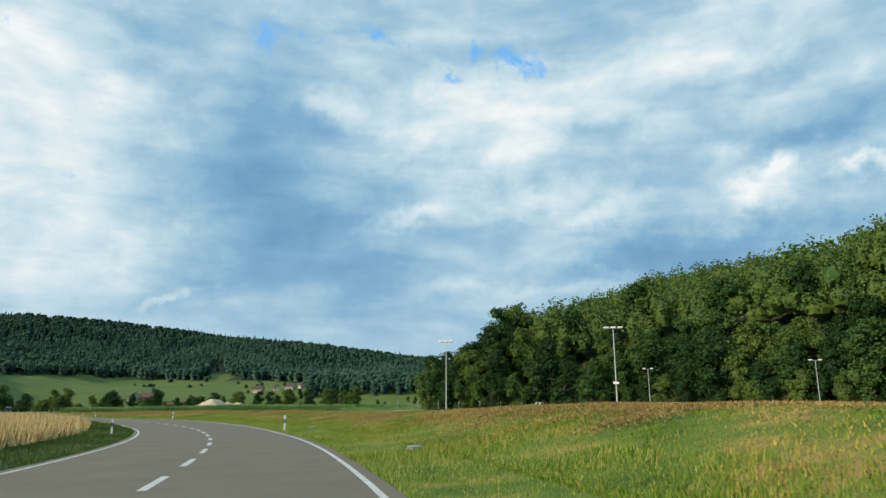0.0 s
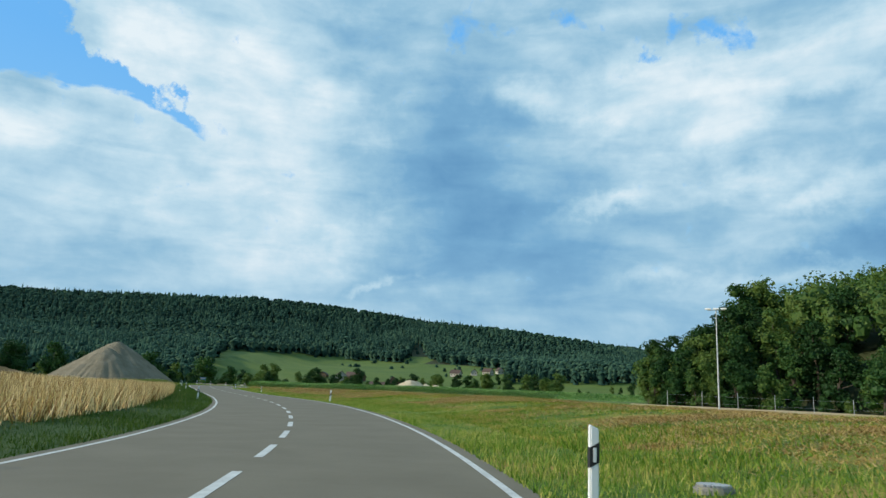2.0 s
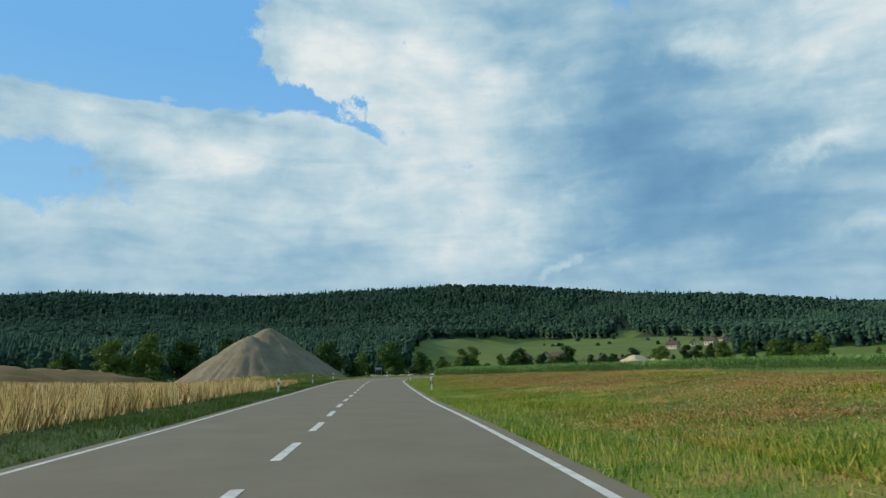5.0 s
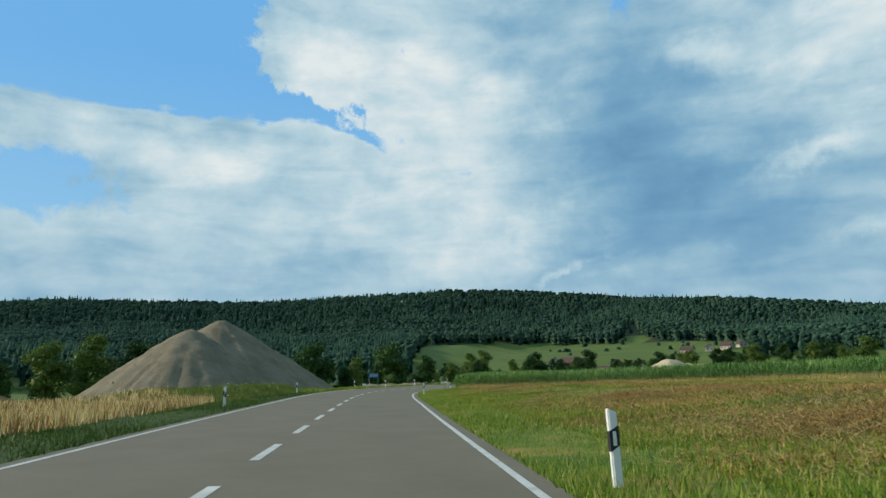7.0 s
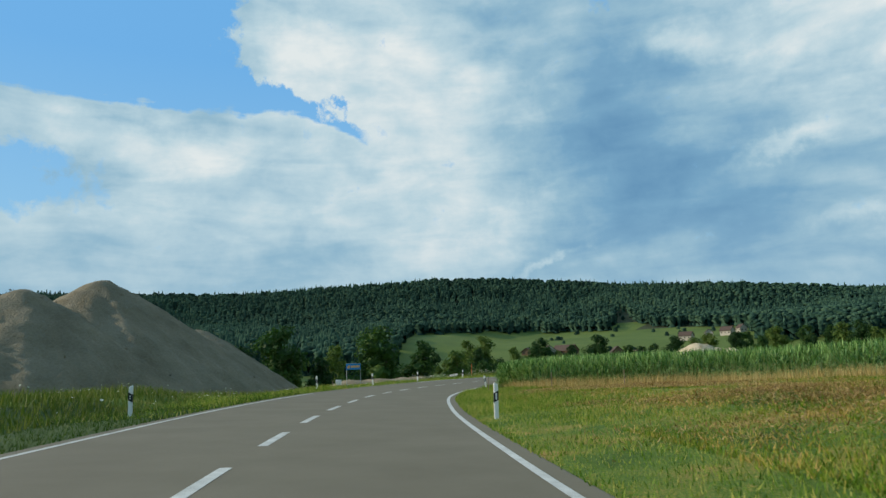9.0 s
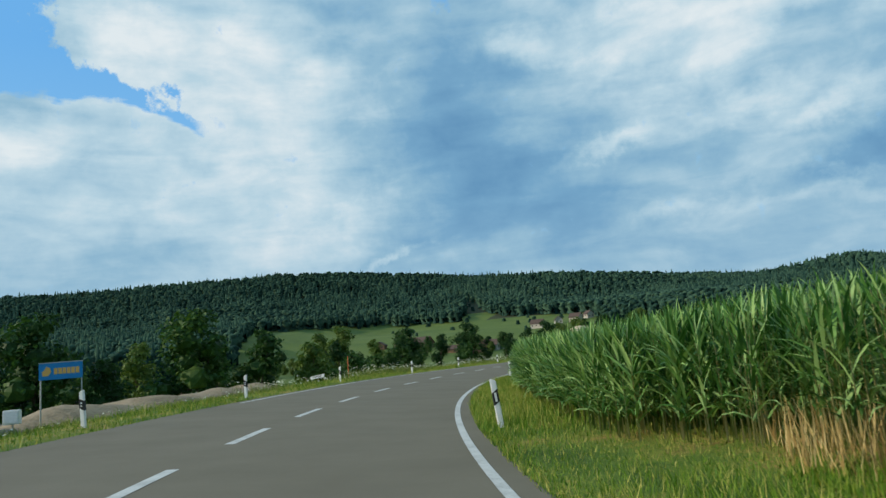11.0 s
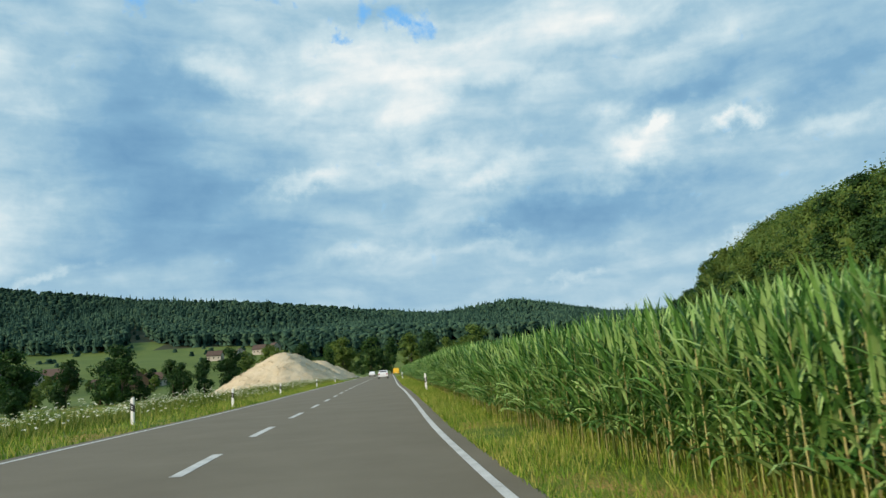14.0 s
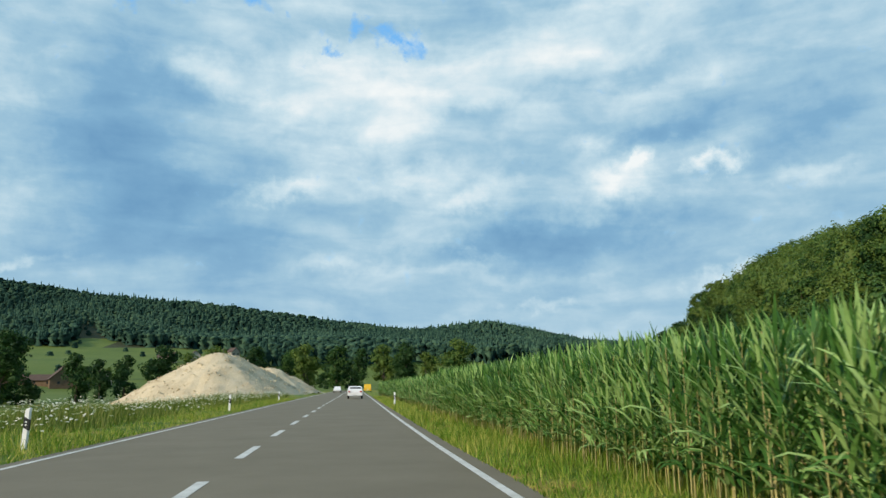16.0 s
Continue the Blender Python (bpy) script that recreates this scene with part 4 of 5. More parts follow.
def corn_leaf(x, y, z, h, az, length, wide, rise, bend, r, seg):
    """Long leaves from a stalk, rising at an angle and bending over: rows of seg quads each."""
    n = len(x)
    u = (np.arange(seg)[None] + 0.5) / seg
    ang = rise[:, None] - bend[:, None] * u**1.6
    zero = np.zeros((n, 1))
    out = np.concatenate([zero, np.cumsum(np.cos(ang), 1)], 1) * length[:, None] / seg
    up = np.concatenate([zero, np.cumsum(np.sin(ang), 1)], 1) * length[:, None] / seg
    cx, cy, cz = x[:, None] + np.cos(az)[:, None] * out, y[:, None] + np.sin(az)[:, None] * out, (z + h)[:, None] + up
    w = wide[:, None] * np.array([0.6, 1.0, 0.9, 0.55, 0.05])[None, np.linspace(0, 4, seg + 1).round().astype(int)]
    tw = (r.random(n) * 1.6 - 0.8)[:, None] * (0.3 + np.linspace(0, 1, seg + 1)[None])
    sx, sy, sz = -np.sin(az)[:, None] * w * np.cos(tw), np.cos(az)[:, None] * w * np.cos(tw), w * np.sin(tw)
    a, b = np.stack([cx - sx, cy - sy, cz - sz], -1), np.stack([cx + sx, cy + sy, cz + sz], -1)
    v = np.stack([a, b], 2).reshape(n, -1, 3)
    q = np.array([(2 * i, 2 * i + 1, 2 * i + 3, 2 * i + 2) for i in range(seg)])
    f = (q[None] + (np.arange(n) * 2 * (seg + 1))[:, None, None]).reshape(-1, 4)
    return v.reshape(-1, 3), f


def corn_edge(s):
    """The corn field's edge, to the right of the road's centre."""
    return np.interp(s, [230, 262, 285, 305, 325, 345], [7.0, 6.9, 6.65, 6.15, 6.2, 6.5])


def corn_field():
    r = np.random.default_rng(51)

    def inside(x, y):
        s, lat = nearest(x, y)
        return np.minimum(lat - corn_edge(s) - 0.2 * wavy(x, y, 0.9, 2), (y - front_y(x)) * 0.95), np.where(lat > 16, 300, s)

    leaves, stalks, kl, ks = [[], []], [[], []], 0, 0
    sets = []
    rows = np.arange(0, 2.3, 0.45)
    for k, row in enumerate(rows):
        s = np.arange(226, 360, 0.125)
        s = s + r.normal(size=len(s)) * 0.05
        p = station(s, corn_edge(s) + row + r.normal(size=len(s)) * 0.07)
        sets.append((p[:, 0], p[:, 1], 17 if k < 2 else 10, 4, True))
        s = np.arange(360, 450, 0.26)
        p = station(s + r.normal(size=len(s)) * 0.06, corn_edge(s) + row + r.normal(size=len(s)) * 0.07)
        sets.append((p[:, 0], p[:, 1], 8, 2, True))
        x = np.arange(-114, -30, 0.21) + r.normal(size=400) * 0.05
        sets.append((x, front_y(x) + 0.1 + row + r.normal(size=400) * 0.07, 10, 3, True))
    n = 5200
    s, lat, x, y = scatter(n, 228, 420, 9.4, 18, r)
    sets.append((x, y, 8, 2, False))
    x = r.uniform(-112, -12, 3200)
    sets.append((x, front_y(x) + r.uniform(3, 12, 3200), 6, 2, False))
    x, y = r.uniform(-118, -12, 12000), r.uniform(196, 520, 12000)
    sets.append((x, y, 5, 2, False))
    for x, y, nl, seg, near in sets:
        d, s = inside(x, y)
        keep = (d > (-0.35 if near else 2.2)) & (s > 222) & (s < 470)
        if near:
            keep &= d < 4.5
        x, y = x[keep], y[keep]
        z = land(x, y)
        m = len(x)
        H = 1.66 + 0.10 * r.random(m) + 0.06 * wavy(x, y, 0.25, 5)
        H = H * np.interp(y, [240, 280], [1, 1.15])
        first = r.random(m) * 6.28
        for j in range(nl):
            u = 0.05 + 0.93 * (j + 0.6) / nl if near else 0.45 + 0.55 * (j + 0.5) / nl
            h = H * (0.10 + 0.83 * u)
            az = first + j * 2.75 + r.normal(size=m) * 0.5
            L = (0.64 + 0.22 * r.random(m)) * (1.05 - 0.8 * abs(u - 0.45)) * (1 if near else 1.1)
            rise = np.radians(38 + 42 * u + 6 * r.normal(size=m))
            bend = (1.75 - 1.35 * u) * (0.4 + 0.9 * r.random(m))
            v, f = corn_leaf(x, y, z, h, az, L, (0.016 + 0.012 * r.random(m)) * (1 if near else 1.4), rise, bend, r, seg)
            leaves[0].append(v)
            leaves[1].append(f + kl)
            kl += len(v)
        if near:
            a = np.array([0, 2.094, 4.189])
            ring0 = np.stack([x[:, None] + 0.014 * np.cos(a), y[:, None] + 0.014 * np.sin(a), np.broadcast_to((z - 0.05)[:, None], (m, 3))], -1)
            ring1 = np.stack([x[:, None] + 0.005 * np.cos(a), y[:, None] + 0.005 * np.sin(a), np.broadcast_to((z + H * 0.97)[:, None], (m, 3))], -1)
            stalks[0].append(np.concatenate([ring0, ring1], 1).reshape(-1, 3))
            q = np.array([(0, 1, 4, 3), (1, 2, 5, 4), (2, 0, 3, 5)])
            stalks[1].append((q[None] + (np.arange(m) * 6)[:, None, None]).reshape(-1, 4) + ks)
            ks += 6 * m
    ob = new("corn_field", mesh_of("corn_field", np.concatenate(leaves[0]), np.concatenate(leaves[1]), CORN))
    tagged(ob, "tall green corn with long upright leaves in a dense field", "crop", kind="stuff")
    ob = new("corn_stalks", mesh_of("corn_stalks", np.concatenate(stalks[0]), np.concatenate(stalks[1]), CORN_STALK))
    tagged(ob, "yellow-green lower stalks of the corn at the field's edge", "crop", kind="stuff")


corn_field()


def herbs():
    r = np.random.default_rng(61)
    V, F, k0, U, G, u0 = [], [], 0, [], [], 0
    for n, s0, s1, l0, l1, h in ((32000, 262, 430, -6.8, -14.5, 0.82), (5000, 228, 266, -6.6, -10.5, 0.3), (700, 40, 190, -6.2, -8.2, 0.55), (22000, 190, 232, -7.4, -19, 0.5)):
        s, lat, x, y = scatter(n, s0, s1, l0, l1, r)
        z = land(x, y)
        dense = patchy(x, y, 0.22, 7)
        keep = r.random(n) < 0.25 + dense
        s, lat, x, y, z, dense = s[keep], lat[keep], x[keep], y[keep], z[keep], dense[keep]
        hh = h * (0.4 + 0.75 * dense) * (0.6 + 0.6 * r.random(len(x))) * np.interp(np.abs(lat), [6.2, 9], [0.55, 1])
        v, f = blades(x, y, z - 0.02, hh, 0.05, 0.6, r, plain=True)
        V.append(v)
        F.append(f + k0)
        k0 += len(v)
        top = r.random(len(x)) < (0.16 if s0 > 250 else 0.01)
        c = np.stack([x[top], y[top], z[top] + hh[top] * 1.03], -1)
        m = len(c)
        rad = 0.035 + 0.04 * r.random(m)
        a = np.arange(6) * math.pi / 3
        ring = np.stack([c[:, None, 0] + np.cos(a) * rad[:, None], c[:, None, 1] + np.sin(a) * rad[:, None], c[:, None, 2] + 0.02 * r.normal(size=(m, 6))], -1)
        U.append(ring.reshape(-1, 3))
        G.append(np.array([(0, 1, 2, 3), (3, 4, 5, 0)])[None].repeat(m, 0).reshape(-1, 4) + np.repeat(np.arange(m) * 6, 2)[:, None] + u0)
        u0 += 6 * m
    tagged(new("verge_herbs", mesh_of("verge_herbs", np.concatenate(V), np.concatenate(F), HERB)), "tall green weeds along the far side of the road", "weeds", kind="stuff")
    tagged(new("wild_carrot_flowers", mesh_of("wild_carrot_flowers", np.concatenate(U), np.concatenate(G), PETAL)), "white wild carrot flower heads among the weeds", "flowers", kind="stuff")


herbs()

# ---- roadside things ----
REFLECT = surface("reflector", [(0.62, 0.62, 0.62), (0.8, 0.8, 0.8)], scale=20, rough=0.25, bump=0.1)
STEEL = surface("galvanised_steel", [(0.38, 0.39, 0.40), (0.52, 0.53, 0.54)], scale=1.2, rough=0.45, metal=0.6, bump=0.05)
SIGN_BLUE = surface("sign_blue", [(0.02, 0.20, 0.50), (0.03, 0.25, 0.58)], scale=2, rough=0.4, bump=0.03)
SIGN_ORANGE = surface("sign_orange", [(0.80, 0.42, 0.10), (0.85, 0.48, 0.14)], scale=3, rough=0.4, bump=0.03)
RED_POLE = surface("orange_red_paint", [(0.50, 0.09, 0.03), (0.62, 0.14, 0.05)], scale=3, rough=0.5, bump=0.05)
WOOD = surface("weathered_wood", [(0.16, 0.12, 0.085), (0.28, 0.22, 0.16)], scale=3, rough=0.85, bump=0.5, bump_dist=0.01)
CONCRETE = surface("concrete", [(0.17, 0.165, 0.145), (0.27, 0.26, 0.23)], scale=2, rough=0.9, bump=0.4)


def place(ob, s, lat, up=0.0, turn=0.0, lean=0.0, tall=1.0):
    p = station(s, lat)
    t = np.array((np.interp(s, ST, RT[:, 0]), np.interp(s, ST, RT[:, 1])))
    z = float(land([p[0]], [p[1]])[0]) + up
    ob.matrix_basis = Matrix.Translation((p[0], p[1], z)) @ Matrix.Rotation(math.atan2(-t[0], t[1]) + turn, 4, "Z") @ Matrix.Rotation(lean, 4, "Y") @ Matrix.Diagonal((0.5 + 0.5 * tall, 0.5 + 0.5 * tall, tall, 1))
    return ob


def slab(points, depth):
    """A flat outline in x and z, given a thickness along y, with softened edges."""
    bm = bmesh.new()
    f = bm.faces.new([bm.verts.new((x, -depth / 2, z)) for x, z in points])
    out = bmesh.ops.extrude_face_region(bm, geom=[f])
    bmesh.ops.translate(bm, verts=[g for g in out["geom"] if isinstance(g, bmesh.types.BMVert)], vec=(0, depth, 0))
    bmesh.ops.recalc_face_normals(bm, faces=bm.faces[:])
    return bm


def delineator(left):
    """A white plastic guide post with a slanted black band."""
    t = thing("delineator_post", "white plastic guide post with a slanted black band beside the road", "guide post", "guide posts along the road")
    k = -1 if left else 1
    body = slab([(-0.06, -0.25), (0.06, -0.25), (0.06, 0.93 - 0.02 * k), (0.045, 0.955 - 0.02 * k), (-0.045, 0.955 + 0.02 * k), (-0.06, 0.93 + 0.02 * k)], 0.10)
    bmesh.ops.bevel(body, geom=[e for e in body.edges if abs(e.verts[0].co.y - e.verts[1].co.y) < 1e-4], offset=0.018, segments=2, affect="EDGES")
    part("body", body, WHITE, t)
    part("band", slab([(-0.0625, 0.50 - 0.035 * k), (0.0625, 0.50 + 0.035 * k), (0.0625, 0.74 + 0.035 * k), (-0.0625, 0.74 - 0.035 * k)], 0.105), BLACK, t, "black slanted band")
    if left:
        for z in (0.585, 0.655):
            part("reflector", rod_bm((0, -0.062, z), (0, -0.05, z), 0.022, sides=12), REFLECT, t, "small round white reflector")
    else:
        part("reflector", box_bm((0.045, 0.012, 0.17), (0, -0.056, 0.62), 0.004), REFLECT, t, "upright white reflector")
    t.scale = (1, 1, 0.93)
    return t


right_post, left_post = delineator(False), delineator(True)
R_POSTS = [(49.8, 5.15, 0), (102.0, 5.4, 0.05), (151.0, 5.42, -0.04), (203.0, 5.4, 0.02), (239.7, 5.4, -0.10), (271.1, 5.22, 0), (326.4, 5.6, -0.02), (378.0, 5.3, 0)]
L_POSTS = [(52.5, -5.7, 0), (102.0, -5.5, 0.02), (152.0, -5.5, 0.0), (178.6, -5.75, 0.02), (207.0, -6.3, 0.0), (231.7, -5.7, -0.05), (244.0, -5.5, -0.06), (255.0, -5.2, 0), (269.0, -5.7, 0.01), (281.8, -5.1, 0), (297.6, -5.9, 0.01), (312.0, -6.1, -0.02), (324.8, -5.2, 0), (345.5, -5.6, 0.02), (372.0, -5.3, 0), (400.0, -5.3, 0.01)]
for post, spots in ((right_post, R_POSTS), (left_post, L_POSTS)):
    for i, (s, lat, lean) in enumerate(spots):
        place(post if i == len(spots) - 1 else copy_thing(post, Matrix()), s, lat, -0.03, 0, lean, 1.09)


def flood_mast(x, y, top, heads=2, box=False):
    t = thing("floodlight_mast", "tall galvanised floodlight mast with white lamp heads at the sports field", "light mast", "floodlights of the sports field", (x, y, 0))
    z0 = float(land([x], [y])[0])
    part("pole", rod_bm((0, 0, z0 - 0.5), (0, 0, top), 0.14, 0.075, 12), STEEL, t)
    part("cross_arm", box_bm((2.6, 0.09, 0.09), (0, 0, top - 0.1), 0.01), STEEL, t)
    for k in range(heads):
        cx = -1.1 + 2.2 * k / max(1, heads - 1)
        part("lamp_head", box_bm((0.85, 0.62, 0.22), (cx, -0.15, top + 0.08), 0.05, turn=Matrix.Rotation(radians(12), 4, "X")), WHITE, t, "white lamp housing")
    if box:
        part("loudspeaker", box_bm((0.9, 0.5, 0.35), (0, -0.1, z0 + 5.2), 0.04), WHITE, t, "white horn box on the pole")
    t.rotation_euler = (0, 0, radians(-12))
    return t


flood_mast(-1.0, 148.0, 15.5, 3)
flood_mast(26.3, 111.4, 14.2, 3, True)
flood_mast(58.5, 205.5, 12.8, 2)
flood_mast(92.0, 175.0, 13.2, 2)

# sports field behind the bank
fx, fy = np.meshgrid(np.linspace(-14, 78, 36), np.linspace(112, 206, 36))
fi = (np.arange(35)[:, None] * 36 + np.arange(35)[None, :]).ravel()
tagged(new("sports_field", mesh_of("sports_field", np.stack([fx.ravel(), fy.ravel(), land(fx, fy) + 0.07], -1), np.stack([fi, fi + 1, fi + 37, fi + 36], -1), SAND, True)), "worn sandy sports field behind the grass bank", "field", kind="structure")


def goal(x, y, turn):
    t = thing("football_goal", "small white football goal on the sandy field", "goal", "goals on the field", (x, y, float(land([x], [y])[0])))
    for name, a, b in (("post", (-1.5, 0, 0), (-1.5, 0, 2)), ("post", (1.5, 0, 0), (1.5, 0, 2)), ("crossbar", (-1.5, 0, 2), (1.5, 0, 2)), ("brace", (-1.5, 0, 2), (-1.5, 1.2, 0)), ("brace", (1.5, 0, 2), (1.5, 1.2, 0))):
        part(name, rod_bm(a, b, 0.05, sides=8), WHITE, t)
    t.rotation_euler = (0, 0, turn)


goal(15, 121, 1.2)
goal(24, 124, 1.2)
fence = thing("ball_fence", "thin steel posts with wires along the sports field", "fence")
for k in range(24):
    x, y = -9 + 3.4 * k, 116 - 0.35 * k
    z = float(land([x], [y])[0])
    part("post", rod_bm((x, y, z - 0.3), (x, y, z + 2.2), 0.025, sides=8), STEEL, fence)
for zz in (0.8, 1.6, 2.35):
    part("wire", rod_bm((-9, 116, zz - 0.05), (69.2, 107.9, zz - 0.05), 0.005, sides=5), STEEL, fence)


def drain(s, lat):
    t = thing("drain_shaft", "round grey concrete drain shaft with a grate in the grass", "drain", "drain shafts on the bank")
    bm = bmesh.new()
    for r0, r1, z0, z1 in ((0.29, 0.29, -0.4, 0.16),):
        bmesh.ops.create_cone(bm, cap_ends=True, segments=24, radius1=r0, radius2=r1, depth=z1 - z0, matrix=Matrix.Translation((0, 0, (z0 + z1) / 2)))
    bmesh.ops.bevel(bm, geom=[e for e in bm.edges if abs(e.verts[0].co.z - 0.16) < 1e-3 and abs(e.verts[1].co.z - 0.16) < 1e-3], offset=0.03, segments=2, affect="EDGES")
    part("ring", bm, CONCRETE, t)
    lid = bmesh.new()
    for k in range(-4, 5):
        merge_bm(lid, box_bm((0.035, 2 * math.sqrt(0.23**2 - (0.05 * k) ** 2), 0.03), (0.05 * k, 0, 0.175), 0.004))
    part("grate", lid, STEEL, t, "dark iron grate")
    place(t, s, lat, -0.05)


drain(23.2, 7.0)
drain(50.5, 7.2)


def company_board():
    t = thing("company_board", "blue sign board with orange bars on two grey posts", "sign")
    for x in (-0.86, 0.86):
        part("post", rod_bm((x, 0.02, -0.5), (x, 0.02, 2.3), 0.035, sides=10), STEEL, t)
    part("panel", box_bm((1.84, 0.04, 0.60), (0, -0.03, 2.02), 0.008), SIGN_BLUE, t, "blue panel")
    part("frame_top", box_bm((1.88, 0.06, 0.035), (0, -0.03, 2.335), 0.006), STEEL, t)
    bm = slab([(-0.17, -0.16), (0.06, -0.16), (0.18, -0.02), (0.13, 0.13), (-0.02, 0.18), (-0.1, 0.05), (-0.2, 0.0)], 0.012)
    bmesh.ops.translate(bm, verts=bm.verts[:], vec=(-0.58, -0.058, 2.02))
    part("mark", bm, SIGN_ORANGE, t, "orange emblem")
    x = -0.28
    for w in (0.15, 0.15, 0.14, 0.15, 0.15, 0.15):
        part("bar", box_bm((w, 0.012, 0.22), (x + w / 2, -0.058, 2.02), 0.003), SIGN_ORANGE, t, "orange bar")
        x += w + 0.035
    t.location, t.scale = (-133.9, 211.6, 0.03), (0.80, 1, 1)
    t.rotation_euler = (0, 0, radians(30))


company_board()


def small_box(x, y, turn):
    t = thing("meter_box", "white box on a short post beside the sign board", "box")
    part("post", rod_bm((0, 0, -0.4), (0, 0, 0.9), 0.03, sides=8), STEEL, t)
    part("case", box_bm((0.55, 0.22, 0.5), (0, -0.05, 0.82), 0.02), WHITE, t)
    part("door", box_bm((0.44, 0.02, 0.4), (0, -0.17, 0.82), 0.006), REFLECT, t)
    t.location, t.rotation_euler = (x, y, float(land([x], [y])[0])), (0, 0, turn)


small_box(-134.9, 210.5, radians(25))


def way_sign():
    t = thing("way_sign", "small white arrow sign on a leaning post", "sign")
    part("post", rod_bm((0, 0, -0.4), (0.05, 0, 1.15), 0.03, sides=8), STEEL, t)
    bm = slab([(-0.55, 1.0), (-0.68, 0.88), (-0.55, 0.74), (0.55, 0.9), (0.55, 1.16)], 0.03)
    part("arrow_board", bm, WHITE, t)
    for z in (0.92, 0.99):
        part("bar", box_bm((0.7, 0.008, 0.03), (-0.05, -0.02, z), 0, turn=Matrix.Rotation(radians(-8), 4, "Y")), BLACK, t, "dark bar of lettering")
    place(t, 279.0, -12.4, 0.15, radians(10))


way_sign()
pole = thing("snow_pole", "tall orange-red snow pole at the road edge", "pole")
part("shaft", rod_bm((0, 0, -0.3), (0.03, 0, 2.15), 0.035, 0.03, 10), RED_POLE, pole)
place(pole, 281.0, -10.6, 0.15)

for k, (s, lat, h, lean) in enumerate([(262, -12.5, 1.1, 0.05), (266, -12.8, 1.0, -0.06), (270, -13, 1.15, 0.02), (274, -13.2, 1.0, 0.1), (279, -13.4, 1.1, -0.03), (284, -13.5, 1.0, 0.04), (256, -12.4, 1.0, 0.08), (251, -12.8, 1.2, -0.1)]):
    t = thing("fence_stake", "weathered grey wooden fence stake in the grass", "fence post", "fence stakes beyond the verge")
    part("stake", rod_bm((0, 0, -0.4), (lean, 0, h), 0.05, 0.035, 8), WOOD, t)
    place(t, s, lat)
for x, y, h in ((-111.05, 197.0, 1.08), (-106.8, 197.35, 1.12), (-102.0, 196.6, 1.1)):
    t = thing("electric_fence_post", "thin wooden pasture fence post with a green insulator", "fence post", "pasture fence posts at the corn")
    part("stake", rod_bm((0, 0, -0.4), (0.02, 0, h), 0.03, 0.024, 8), WOOD, t)
    part("insulator", box_bm((0.05, 0.06, 0.09), (0.02, -0.03, h - 0.12), 0.01), surface("green_plastic", [(0.03, 0.16, 0.06), (0.05, 0.22, 0.08)], rough=0.5), t, "green insulator")
    t.location = (x, y, float(land([x], [y])[0]))

SPOIL = surface("sandy_spoil", [(0.16, 0.12, 0.07), (0.26, 0.20, 0.12), (0.33, 0.26, 0.17)], scale=0.4, detail_scale=5, bump=0.8, bump_dist=0.1, spread=1.4)
BERM = surface("berm_grass", [(0.085, 0.055, 0.018), (0.17, 0.10, 0.034), (0.125, 0.105, 0.028)], scale=0.3, detail_scale=3, bump=0.6, bump_dist=0.08)
# low bank of sandy spoil beyond the verge
heap("spoil_mound", [(*station(s, -11.4 - 0.8 * math.sin(s)), -0.05 + 0.2 * math.sin(s * 1.7)) for s in np.arange(252, 268, 2.2)], 0.35, SPOIL, "low mound of sandy spoil along the verge", 0.2, 16, step=0.4)
heap("topsoil_berm", [(-141 + 14 * u, 166 - 50 * u, 1.0 + 1.5 * smooth(np.array(u * 1.2))) for u in np.linspace(0.3, 1.6, 13)], 0.30, BERM, "brown grass-grown berm of topsoil behind the grain", 0.5, 60, step=1.0)

def rubble(name, spots, n, seed, label):
    """Loose stones lying on a mound's flanks."""
    r = np.random.default_rng(seed)
    top = bpy.data.objects[spots].data
    co = np.empty(len(top.vertices) * 3, np.float32)
    top.vertices.foreach_get("co", co)
    co = co.reshape(-1, 3)
    p = co[r.integers(0, len(co), n)] + r.normal(size=(n, 3)) * np.array((0.3, 0.3, 0.0))
    size = (0.10 + 0.28 * r.random(n) ** 3) * (0.55 if seed == 71 else 0.3)
    octa = np.array([(1, 0, 0), (-1, 0, 0), (0, 1, 0), (0, -1, 0), (0, 0, 1), (0, 0, -1)], float)
    v = p[:, None] + octa[None] * size[:, None, None] * r.uniform(0.6, 1.3, (n, 6, 1)) + r.normal(size=(n, 6, 3)) * size[:, None, None] * 0.25
    f = np.array([(0, 2, 4), (2, 1, 4), (1, 3, 4), (3, 0, 4), (2, 0, 5), (1, 2, 5), (3, 1, 5), (0, 3, 5)])
    ob = new(name, mesh_of(name, v.reshape(-1, 3), (f[None] + (np.arange(n) * 6)[:, None, None]).reshape(-1, 3), GRAVEL_PALE if seed == 71 else GRAVEL_GREY))
    tagged(ob, label, "stones", kind="stuff")


rubble("rubble_stones", "rubble_mound", 5200, 71, "loose pale stones strewn over the rubble mound")
rubble("gravel_stones", "gravel_mound", 1500, 72, "loose grey stones strewn over the gravel mound")

# ---- farm and hamlet on the slope ----
ROOF = surface("clay_roof", [(0.062, 0.044, 0.036), (0.10, 0.068, 0.053)], scale=0.6, detail_scale=6, bump=0.6)
BARN = surface("barn_boards", [(0.10, 0.065, 0.04), (0.17, 0.115, 0.07)], scale=0.8, bump=0.4)
RENDER_WALL = surface("rendered_wall", [(0.34, 0.31, 0.26), (0.46, 0.43, 0.37)], scale=0.5)
PANE = surface("window_glass", [(0.02, 0.025, 0.03), (0.04, 0.045, 0.05)], rough=0.1, bump=0)


